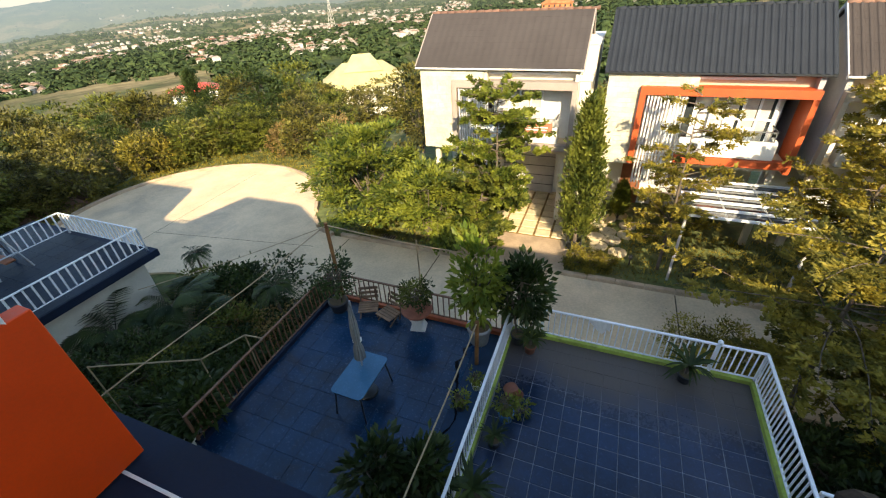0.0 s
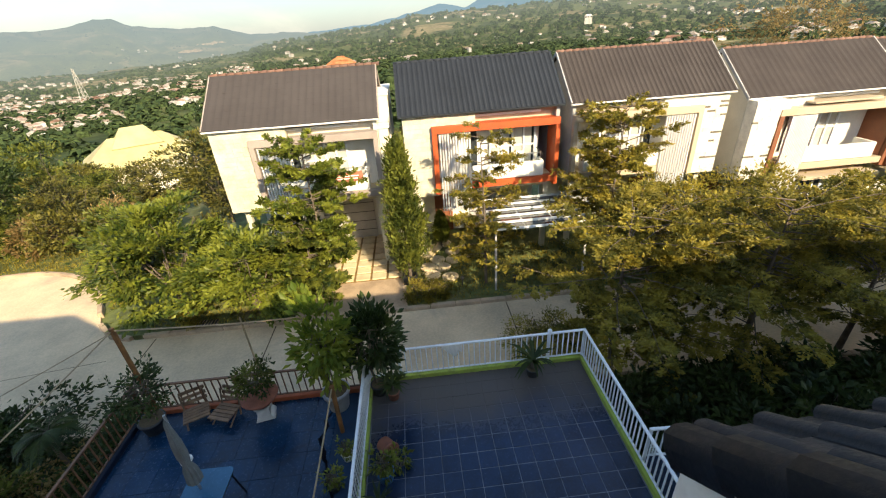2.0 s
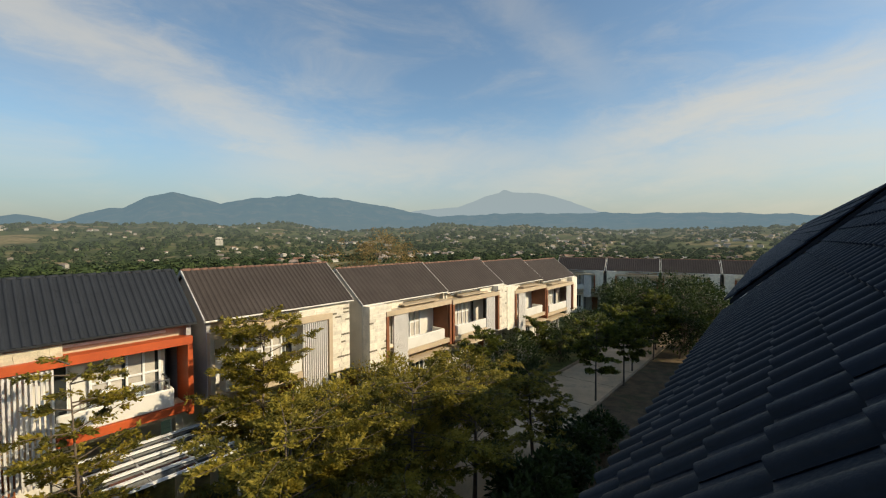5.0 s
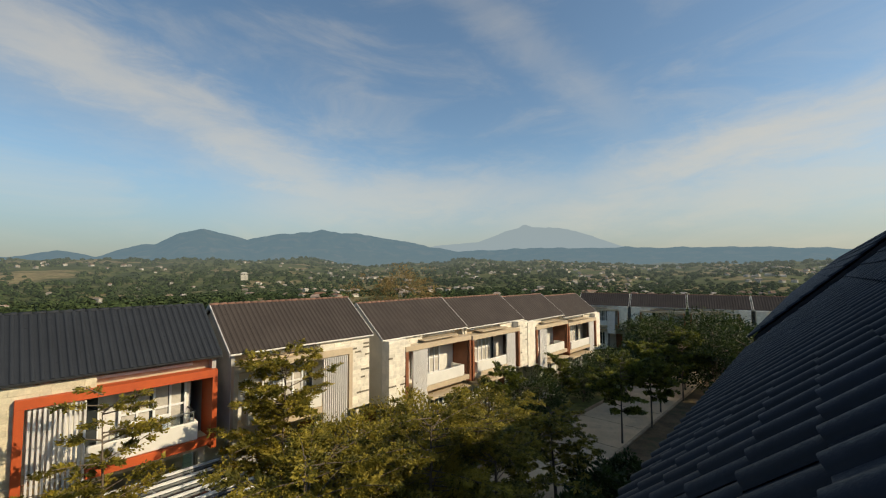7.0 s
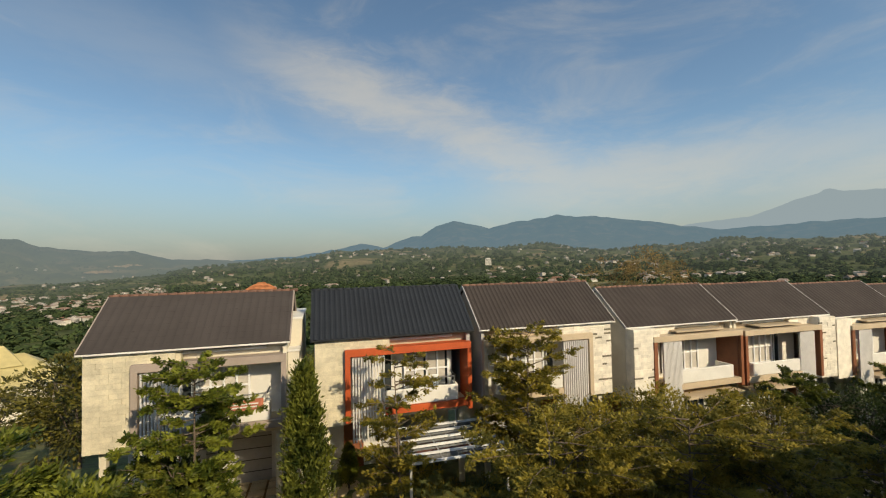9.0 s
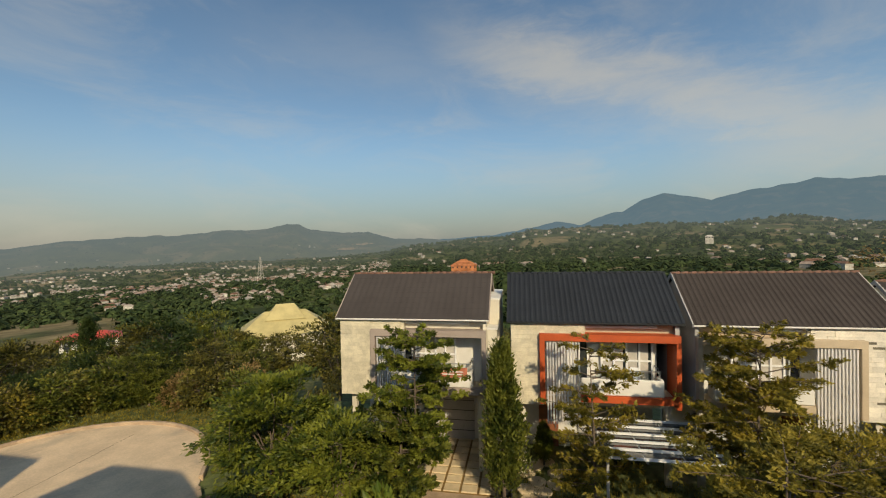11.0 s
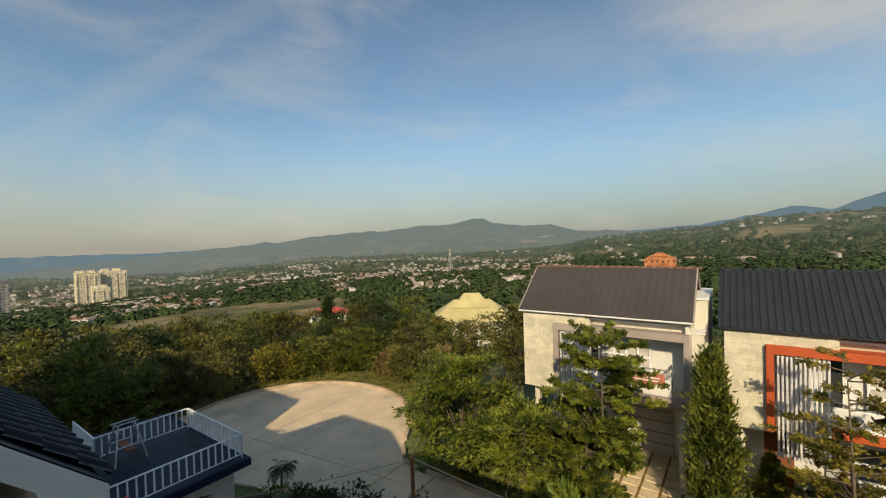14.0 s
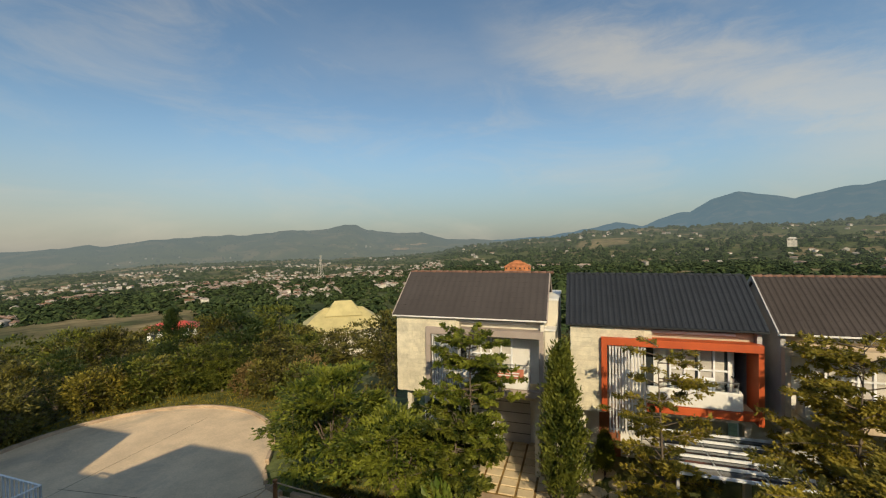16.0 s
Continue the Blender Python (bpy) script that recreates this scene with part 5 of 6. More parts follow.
plant("tree", broad_tree(13, 3.3, 1.9, 60, 145, M["leaf_bright"], 0.21, 0.08, 0.12, 0.95, 0.58, tier=0.24), -6.9, 14.2, 0, "low spreading green tree over the verge", "tree", TREES)
plant("tree", layered_tree(14, 3.6, 1.7, 6, 0.8, M["leaf"], 0.17, 180), -4.4, 14.2, 0, "young layered green tree by the driveway", "tree", TREES)
plant("cypress_tree", cypress(15, 5.9, 0.66, M["leaf_cypress"]), -0.72, 15.3, 0, "slim upright cypress beside the driveway", "tree", TREES)
plant("tree", layered_tree(16, 6.0, 1.75, 8, 1.6, M["leaf_gold"], 0.12, 95), 2.45, 14.6, 0, "sparse layered tree with olive leaves on the lawn", "tree", TREES)
plant("tree", layered_tree(17, 6.7, 2.45, 11, 1.8, M["leaf_gold"], 0.13, 95), 7.55, 14.9, base(7.5), "tall layered tree with yellowing leaves by the kerb", "tree", TREES)
# this verge: broad feathery trees
fine1 = layered_tree(21, 5.1, 3.5, 9, 1.4, M["leaf_gold"], 0.11, 105, 0.16, 0.11)
fine2 = layered_tree(22, 5.3, 3.4, 9, 1.5, M["leaf_gold"], 0.11, 110, 0.14, 0.12)
plant("tree", fine1, 5.35, 9.2, 0, "broad feathery tree with small olive leaves", "tree", TREES)
plant("tree", fine2, 9.6, 9.2, base(9.6), "broad feathery tree with small olive leaves", "tree", TREES)
plant("tree", fine1, 13.0, 9.2, base(13), "broad feathery tree with small olive leaves", "tree", TREES, 130, 0.9)
plant("tree", fine2, 17.4, 9.0, base(17), "broad feathery tree with small olive leaves", "tree", TREES, 250, 0.72)
small = layered_tree(25, 5.0, 2.2, 6, 2.2, M["leaf"], 0.18, 130)
for x, y, a, s in ((26.5, 9.2, 0, 0.95), (30.5, 8.6, 70, 1.0), (35, 9.2, 140, 0.95), (39.5, 8.6, 200, 1.05), (44, 9.4, 20, 1.0), (21.5, 14.4, 50, 0.8), (29.5, 14.6, 80, 0.75)):
    plant("tree", small, x, y, base(x), "layered green street tree", "tree", TREES, a, s)
bush = broad_tree(26, 3.4, 1.7, 200, 36, M["leaf_dark"], 0.15, 0.07, 0.15)
for x, y, a, s in ((24.5, 13.9, 0, 1.0), (33, 14.5, 90, 0.9), (38, 14.2, 30, 1.1), (47, 12.4, 60, 1.7), (49, 7.5, 10, 1.8), (52, 13, 100, 1.7), (45.5, 5.5, 40, 1.6), (54.5, 8.5, 200, 1.9), (11.5, 14.6, 70, 0.7), (16, 14.5, 20, 0.8), (41.5, 7.0, 80, 1.5), (56, 16, 20, 1.6)):
    plant("tree", bush, x, y, base(x), "dense dark green tree along the street", "tree", "dark street trees", a, s)
gold = broad_tree(27, 4.2, 2.0, 240, 40, M["leaf_gold"], 0.13, 0.08, 0.2)
for x, y, a, s in ((9.3, 14.3, 0, 0.95), (13.0, 13.9, 90, 1.0), (17.5, 13.8, 30, 0.9), (3.2, 9.0, 110, 0.5)):
    plant("tree", gold, x, y, base(x), "bushy tree with yellow-green leaves", "tree", TREES, a, s)
# slim clipped shrubs beside the first house
slim = cypress(31, 2.9, 0.42, M["leaf_bright"])
for x, y, s in ((-8.6, 16.4, 1.0), (-7.9, 16.2, 0.85), (-9.3, 16.6, 0.9), (0.9, 18.2, 0.6)):
    plant("shrub", slim, x, y, 0, "slim clipped bright green shrub", "shrub", "clipped shrubs", 40 * x, s)
low = broad_tree(32, 0.75, 0.55, 60, 26, M["leaf_gold"], 0.09, 0.03, 0.05, 0.4, 0.16)
for x, y, s in ((-0.35, 13.95, 1.0), (0.15, 13.9, 0.9), (0.55, 14.1, 0.8), (-9.4, 13.9, 1.0), (5.1, 14.2, 0.9)):
    plant("shrub", low, x, y, 0, "low rounded yellowish shrub on the lawn", "shrub", "low shrubs", 70 * x, s)

# woodland below the turning place
rng = random.Random(8)
woods = [broad_tree(41 + k, 7.5, 2.8 + 0.3 * k, 62, 110, M["leaf_wood"], 0.3, 0.16, 0.12, 0.85, 0.85, tier=0.42) for k in range(3)]
woods += [broad_tree(45, 7.5, 2.5, 58, 90, M["leaf"], 0.32, 0.14, 0.12, 0.75, 0.95, tier=0.4), broad_tree(46, 7.5, 2.6, 58, 90, M["leaf_dark"], 0.32, 0.14, 0.12, 0.75, 0.95, tier=0.4)]
woods += [layered_tree(47, 7.5, 2.7, 9, 1.2, M["leaf_wood"], 0.3, 42, 0.15, 0.14)]
count, tries, spots = 0, 0, []
while count < 84 and tries < 4000:
    tries += 1
    az, r = rng.uniform(-92, -24), 30 + 52 * rng.random() ** 1.3
    d = aim(az, 0)
    x, y = d.x * r, d.y * r
    if math.hypot(x - BULB[0], y - BULB[1]) < 9.6 or (x > -12.5 and y < 25) or (y < 7 and x > -30) or any(math.hypot(x - a, y - b) < 2.6 for a, b in spots):
        continue
    if -39 < az < -27 and r > 48:
        continue
    z = land(x, y) - 0.2
    crest = 9.7 - r * math.tan(radians(rng.uniform(7.5, 12.0) + (1.6 if az > -34 else 0)))
    if abs(az + 51.6) < 3:
        crest = min(crest, 9.7 - r * math.tan(radians(9.2)))
    s = (crest - z) / 7.5
    if s < 0.3 or s > 1.5:
        continue
    spots.append((x, y))
    plant("tree", woods[rng.choice((0, 0, 1, 1, 2, 2, 3, 4, 4, 5))], x, y, z, "full woodland tree on the slope below the turning place", "tree", "woodland trees", rng.uniform(0, 360), s)
    count += 1
plant("cypress_tree", cypress(52, 7.5, 1.25, M["leaf_dark"]), -39.5, 31.0, land(-39.5, 31.0) - 0.2, "dark pointed conifer in the woodland", "tree", "woodland trees", 0, 1.0)
edge = broad_tree(48, 1.9, 1.2, 120, 26, M["leaf"], 0.16, 0.04, 0.05, 0.4, 0.3)
gb0 = broad_tree(50, 1.9, 1.2, 120, 26, M["leaf_wood"], 0.16, 0.04, 0.05, 0.4, 0.3)
dry = broad_tree(49, 1.9, 1.2, 110, 24, M["leaf_dry"], 0.15, 0.04, 0.05, 0.4, 0.3)
for k in range(34):
    a = radians(rng.uniform(62, 225))
    rr = BULB[2] + rng.uniform(2.6, 4.6)
    x, y = BULB[0] + rr * math.cos(a), BULB[1] + rr * math.sin(a)
    if y < 7.5:
        continue
    plant("shrub", dry if rng.random() < 0.05 else edge if rng.random() < 0.6 else gb0, x, y, land(x, y) - 0.2, "leafy shrub at the edge of the woodland", "shrub", "woodland shrubs", rng.uniform(0, 360), rng.uniform(0.6, 1.3))
golden = broad_tree(53, 1.9, 1.1, 110, 26, M["leaf_gold"], 0.16, 0.04, 0.05, 0.4, 0.3)
for k, (x, y, m, s, text) in enumerate(((-28.3, 17.0, golden, 1.3, "yellowing leafy shrub beside the turning place"), (-27.4, 19.4, edge, 1.3, "bright green shrub behind the kerb"), (-25.6, 22.0, edge, 1.5, "bright green shrub behind the kerb"), (-28.6, 12.9, gb0, 1.35, "dark round shrub beside the turning place"))):
    plant("shrub", m, x, y, land(x, y) - 0.2, text, "shrub", "woodland shrubs", 80 * k, s)
# behind the row
for k in range(40):
    x, y = rng.uniform(-20, 66), rng.uniform(27, 58)
    if x < -8 and y > 32:
        continue
    z = land(x, y) - 0.2
    s = min(1.1, (6.0 - 0.1 * (y - 25) - z) / 7.5) * rng.uniform(0.75, 1.0)
    plant("tree", woods[k % 5], x, y, z, "woodland tree behind the row of houses", "tree", "woodland trees", rng.uniform(0, 360), s)
bare = broad_tree(51, 12.4, 4.0, 250, 22, M["leaf_dry"], 0.2, 0.2, 0.62, 0.2, 0.5)
plant("tree", bare, 27.2, 30.2, land(27.2, 30.2) - 0.3, "tall half-bare tree with pale brown twigs", "tree")

# garden beside the left terrace
palm = frond_plant(61, 20, 1.5, M["leaf_dark"], 1.2)
for x, y, z, s, a in ((-12.2, 6.0, 0.2, 1.05, 0), (-11.0, 5.6, 0.1, 0.9, 60), (-13.0, 4.6, 0.2, 1.0, 130), (-10.4, 7.1, -0.1, 0.75, 200)):
    plant("palm", palm, x, y, z, "arching dark green palm in the garden", "palm", "garden palms", a, s)
tall = frond_plant(62, 22, 0.75, M["leaf_dark"], 2.2, trunk_r=0.06)
plant("palm", tall, -8.85, 7.1, 0.0, "slim palm with a tuft of short fronds", "palm", "slim palms", 0, 1.0)
plant("palm", tall, -13.4, 8.1, 0.0, "slim palm with a tuft of short fronds", "palm", "slim palms", 80, 0.85)
gb = broad_tree(63, 1.6, 1.1, 130, 30, M["leaf_dark"], 0.13, 0.05, 0.1, 0.4, 0.28)
gb2 = broad_tree(68, 1.2, 0.8, 70, 26, M["leaf"], 0.12, 0.05, 0.1, 0.4, 0.24)
rng = random.Random(9)
for k, (x, y) in enumerate(((-12.6, 3.2), (-11.4, 3.9), (-10.2, 4.4), (-9.2, 4.9), (-8.0, 3.4), (-7.2, 2.9), (-7.6, 4.6), (-9.0, 3.0), (-10.6, 2.6), (-7.0, 5.6), (-8.1, 5.9), (-9.9, 5.8), (-7.4, 7.3), (-11.8, 7.6), (-12.8, 7.2), (-10.9, 8.0), (-8.2, 8.1), (-7.0, 8.2))):
    plant("shrub", (gb, gb, gb2)[k % 3], x, y, rng.uniform(-0.1, 0.5), "dark leafy garden shrub", "shrub", "garden shrubs", rng.uniform(0, 360), rng.uniform(0.75, 1.2))
hedge = broad_tree(64, 1.0, 0.8, 150, 34, M["leaf"], 0.07, 0.04, 0.05, 0.3, 0.16)
plant("shrub", hedge, -10.2, 3.5, 0.9, "clipped round green shrub", "shrub")
pale = broad_tree(65, 0.9, 0.6, 60, 26, M["leaf_dry"], 0.09, 0.03, 0.05, 0.3, 0.2)
for x, y in ((-9.3, 6.3), (-10.8, 6.6), (-8.3, 6.6)):
    plant("shrub", pale, x, y, 0.6, "pale flowering shrub in the garden", "shrub", "flowering shrubs", 50 * x)
# shaded shrubs below the roof
fr = broad_tree(66, 2.2, 1.3, 90, 22, M["leaf_dark"], 0.26, 0.06, 0.2, 0.5, 0.3)
for k, (x, y, s) in enumerate(((5.4, 5.6, 0.9), (7.0, 5.2, 1.0), (8.8, 5.8, 1.1), (10.8, 6.2, 1.1), (6.2, 7.3, 0.8), (12.8, 6.6, 1.2), (15, 6.4, 1.0), (17.5, 7, 1.0), (4.8, 3.2, 0.8), (20, 6.8, 0.9), (4.9, 6.9, 0.85), (5.6, 4.3, 0.9), (7.4, 7.0, 0.9), (6.6, 3.4, 0.9), (9.6, 7.3, 0.9))):
    plant("shrub", fr, x, y, base(x), "large-leaved dark shrub in the shade", "shrub", "shade shrubs", 57 * k, s * 0.8)

# grass tufts on the open ground
rng = np.random.default_rng(5)
n = 15000
gx, gy = rng.uniform(-11, 20, n), rng.uniform(13.6, 17.6, n)
keep = ~((gx > -5.3) & (gx < -0.9))
ang, rr = rng.uniform(0.4, 4.2, n), BULB[2] + 0.35 + rng.uniform(0, 2.6, n)
gx = np.concatenate([gx[keep], BULB[0] + rr * np.cos(ang)])
gy = np.concatenate([gy[keep], BULB[1] + rr * np.sin(ang)])
ok = gy > 8.5
gx, gy = gx[ok], gy[ok]
gz = np.array([(base(x) if y < 24 and x > -11.4 else land(x, y) - 0.2) for x, y in zip(gx, gy)])
v, f = leaf_quads(np.stack([gx, gy, gz], 1), np.repeat([[0, 0, 1.0]], len(gx), 0), 0.13, rng, 0.1, 4.0)
tagged(new("grass", from_arrays("grass", v, f, M["leaf_gold"])), "short dry grass tufts on the verge", "grass", kind="stuff")


# ---- the far country ----
def town(seed, n, az0, az1, r0, r1, big=1.0):
    """Small gabled buildings scattered over the valley: walls and roofs apart."""
    rng = random.Random(seed)
    wv, wf, rv, rf = [], [], [], []
    for k in range(n):
        az, r = rng.uniform(az0, az1), r0 + (r1 - r0) * rng.random() ** 0.8
        if noise.noise(Vector((az * 0.12, r * 0.005, seed))) < 0.0:
            continue
        d = aim(az, 0)
        x, y = d.x * r, d.y * r
        z = land(x, y) - 0.5
        a, b, h = rng.uniform(4, 9) * big, rng.uniform(3.5, 6) * big, rng.uniform(4.5, 8) * big
        t = rng.uniform(0, math.pi)
        c, s = math.cos(t), math.sin(t)
        P = lambda u, v, w: (x + u * c - v * s, y + u * s + v * c, z + w)
        i = len(wv)
        wv += [P(u, v, w) for w in (0, h) for u, v in ((-a, -b), (a, -b), (a, b), (-a, b))]
        wf += [(i, i + 1, i + 5, i + 4), (i + 1, i + 2, i + 6, i + 5), (i + 2, i + 3, i + 7, i + 6), (i + 3, i, i + 4, i + 7)]
        i, e, q = len(rv), 1.12, b * 0.55
        rv += [P(-a * e, -b * e, h), P(a * e, -b * e, h), P(a * e, b * e, h), P(-a * e, b * e, h), P(-a * e * 0.75, 0, h + q), P(a * e * 0.75, 0, h + q)]
        rf += [(i, i + 1, i + 5, i + 4), (i + 2, i + 3, i + 4, i + 5), (i + 1, i + 2, i + 5), (i + 3, i, i + 4)]
    t = thing("town", pose(0, 0, 0), "white and terracotta buildings scattered over the valley", "town", kind="stuff")
    tagged(part("walls", from_arrays("walls", wv, wf, M["town_wall"]), None, t), kind="stuff")
    tagged(part("roofs", from_arrays("roofs", rv, rf, M["town_roof"]), None, t), kind="stuff")


town(1, 2300, -88, -18, 400, 1250, 0.45)
town(2, 420, -60, -18, 420, 850, 0.42)
town(3, 260, -16, 40, 450, 1450, 0.62)
town(4, 640, 30, 92, 380, 1400, 0.62)
town(8, 420, -56, -15, 250, 450, 0.32)
town(6, 300, -92, -60, 300, 460, 0.4)
town(7, 160, -92, -64, 250, 340, 0.34)
town(5, 150, -60, -20, 1500, 2300, 0.7)


def far_trees(seed, n, az0, az1, r0, r1, power=1.0, size=1.0):
    """Irregular crowns of far woods, each a ragged clump of facets."""
    rng = np.random.default_rng(seed)
    az = np.radians(rng.uniform(az0, az1, n))
    r = r0 + (r1 - r0) * rng.random(n) ** power
    x, y = np.sin(az) * r, np.cos(az) * r
    keep = np.array([noise.noise(Vector((a * 0.006, b * 0.006, seed))) > -0.34 for a, b in zip(x, y)])
    x, y, r = x[keep], y[keep], r[keep]
    z = np.array([land(a, b) for a, b in zip(x, y)])
    m, k = len(x), 40
    dirs = rng.normal(0, 1, (m, k, 3))
    dirs /= np.linalg.norm(dirs, axis=2, keepdims=True)
    dirs[:, :, 2] = np.abs(dirs[:, :, 2]) * 1.1
    s = (rng.uniform(2.6, 5.0, m) * size)[:, None, None]
    c = np.stack([x, y, z - 0.6], 1)[:, None, :] + dirs * s * rng.uniform(0.6, 1.12, (m, k, 1))
    u = np.cross(dirs, rng.normal(0, 1, (m, k, 3)))
    u /= np.linalg.norm(u, axis=2, keepdims=True)
    w = np.cross(dirs, u)
    e = s * 0.52
    v = np.stack([c - u * e * 0.8, c + w * e * 0.8, c + u * e * 0.8], 2).reshape(-1, 3)
    f = np.arange(len(v)).reshape(-1, 3)
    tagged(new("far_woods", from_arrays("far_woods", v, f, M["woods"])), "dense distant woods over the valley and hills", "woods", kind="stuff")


far_trees(1, 1500, -92, -14, 95, 420, 0.9, 0.8)
far_trees(2, 6800, -92, -14, 330, 1500, 1.0, 0.95)
far_trees(3, 5200, -18, 98, 70, 900, 0.8, 1.15)
far_trees(4, 3400, -18, 98, 800, 1560, 1.0, 1.6)
far_trees(5, 900, -85, -18, 1500, 2500, 1.0, 1.2)


def block_of_flats(az, r, wide, deep, floors, bays, label, skin="cream_tower"):
    d = aim(az, 0)
    x, y = d.x * r, d.y * r
    z = land(x, y) - 1
    t = thing("apartment_building", pose(x, y, z, rz=-az + 8), label, "apartment building", "towers in the valley")
    h = floors * 3.2
    boxed("wall", (-wide / 2, wide / 2, 0, deep, 0, h + 3), M[skin], t)
    boxed("roof", (-wide / 2 - 0.4, wide / 2 + 0.4, -0.4, deep + 0.4, h + 3, h + 4), M[skin], t)
    for k in (-0.3, 0.15):
        boxed("stair_head", (wide * k - 4, wide * k + 4, deep * 0.3, deep * 0.8, h + 4, h + 7), M[skin], t)
    bm = bmesh.new()
    box(bm, -wide / bays * 0.3, wide / bays * 0.3, -0.25, 0.2, -0.9, 0.9)
    wme = meshed("window", bm, M["far_glass"])
    for f in range(floors):
        for b in range(bays):
            piece("window", wme, t, -wide / 2 + wide * (b + 0.5) / bays, 0, 2.5 + 3.2 * f)
    bm = bmesh.new()
    box(bm, -0.6, 0.6, -1.0, 0.2, 0, h)
    rib = meshed("pilaster", bm, M[skin])
    for b in range(0, bays + 1, 3):
        piece("pilaster", rib, t, -wide / 2 + wide * b / bays, 0, 0)
    return t


block_of_flats(-76.6, 700, 24, 20, 12, 8, "cream apartment tower in the valley")
block_of_flats(-74.5, 712, 28, 18, 12, 10, "cream apartment tower with upright ribs in the valley")
block_of_flats(-83.9, 640, 34, 20, 11, 8, "dark grey apartment slab at the valley's edge", "grey_flats")
block_of_flats(-75.6, 668, 17, 14, 5, 5, "low cream hall in front of the towers")

# lattice mast
mast = thing("lattice_mast", pose(-340, 490, land(-340, 490)), "grey steel lattice transmission mast in the town", "mast")
bm = bmesh.new()
for sx, sy in ((-1, -1), (1, -1), (1, 1), (-1, 1)):
    tube(bm, (3.2 * sx, 3.2 * sy, 0), (0.4 * sx, 0.4 * sy, 34), 0.3, 0.2, 4)
part("mast_leg", bm, M["town_wall"], mast)
bm = bmesh.new()
for z in range(2, 34, 4):
    w = 3.2 - 2.8 * z / 34
    for a, b in (((-w, -w), (w, -w)), ((w, -w), (w, w)), ((w, w), (-w, w)), ((-w, w), (-w, -w))):
        tube(bm, (*a, z), (*b, z + 3), 0.18, n=4)
part("brace", bm, M["town_wall"], mast)


def hip_house(x, y, z, rz, w, d, wall_h, rise, wall_mat, roof_mat, label, top=None):
    """A detached house with a hipped roof and, where given, a raised middle roof."""
    t = thing("house", pose(x, y, z, rz=rz), label, "house", "houses below the street")
    boxed("wall", (-w / 2, w / 2, -d / 2, d / 2, -2, wall_h), wall_mat, t)
    for zz, k, rs in ((wall_h, 1.0, rise),) + (((wall_h + rise * 0.62, top, rise * 0.75),) if top else ()):
        a, b = (w / 2 + 0.6) * k, (d / 2 + 0.6) * k
        bm = bmesh.new()
        v = [bm.verts.new(p) for p in ((-a, -b, zz), (a, -b, zz), (a, b, zz), (-a, b, zz), (-a * 0.45, 0, zz + rs), (a * 0.45, 0, zz + rs))]
        for f in ((0, 1, 5, 4), (2, 3, 4, 5), (1, 2, 5), (3, 0, 4), (3, 2, 1, 0)):
            bm.faces.new([v[q] for q in f])
        part("roof", bm, roof_mat, t)
        if k < 1:
            boxed("upper_wall", (-a + 0.5, a - 0.5, -b + 0.5, b - 0.5, zz - 1.2, zz), wall_mat, t)
    bm = bmesh.new()
    box(bm, -0.5, 0.5, -0.06, 0.06, -0.6, 0.6)
    wme = meshed("window", bm, M["glass"])
    for u in np.linspace(-w / 2 + 1.2, w / 2 - 1.2, max(2, int(w / 3))):
        piece("window", wme, t, u, -d / 2, wall_h - 1.2)
    return t


hip_house(-41.5, 66.5, -7.9, 32, 14, 10, 3.0, 3.3, M["render"], M["yellow"], "house with a two-tiered yellow hipped roof among the trees", 0.44)
hip_house(-86, 68, -11.0, 50, 9, 6, 3.2, 1.2, M["white"], M["redroof"], "low hall with a bright red roof below the street")
hip_house(-41, 297, -14, 8, 18, 10, 7, 3.2, M["orange_house"], M["orange_house"], "large house with orange terracotta roofs on the wooded hill", 0.5)
hip_house(265, 647, 2, -22, 10, 8, 8, 2.5, M["town_wall"], M["town_wall"], "tall white house standing out of the woods")
# a terracotta roof among the near trees
hip_house(-30.5, 10.8, -3.2, 70, 5, 4, 2.4, 1.4, M["render"], M["ridge"], "small house with a terracotta tiled roof below the bank")
# bare quarry faces on the hill
for az, r, w, h in ((-21.5, 2250, 75, 20), (-24, 2150, 45, 12), (-44, 2000, 150, 9), (-37.5, 1980, 90, 9), (-28.5, 2050, 90, 8)):
    d = aim(az, 0)
    rng = random.Random(int(r))
    x, y = d.x * r, d.y * r
    z = land(x, y)
    vs, fs = [], []
    for k in range(15):
        u = -1 + 2 * k / 14
        q = math.sqrt(max(0.02, 1 - u * u))
        for s in (0, 1):
            vs.append((x + d.y * u * w - d.x * (20 - 30 * s), y - d.x * u * w - d.y * (20 - 30 * s), z + (s - 0.25) * h * q * rng.uniform(0.7, 1.2)))
    fs = [(2 * k, 2 * k + 2, 2 * k + 3, 2 * k + 1) for k in range(14)]
    tagged(new("quarry_face", from_arrays("quarry_face", vs, fs, M["bare"])), "bare tan earth cut into the far hill", "quarry", kind="stuff")


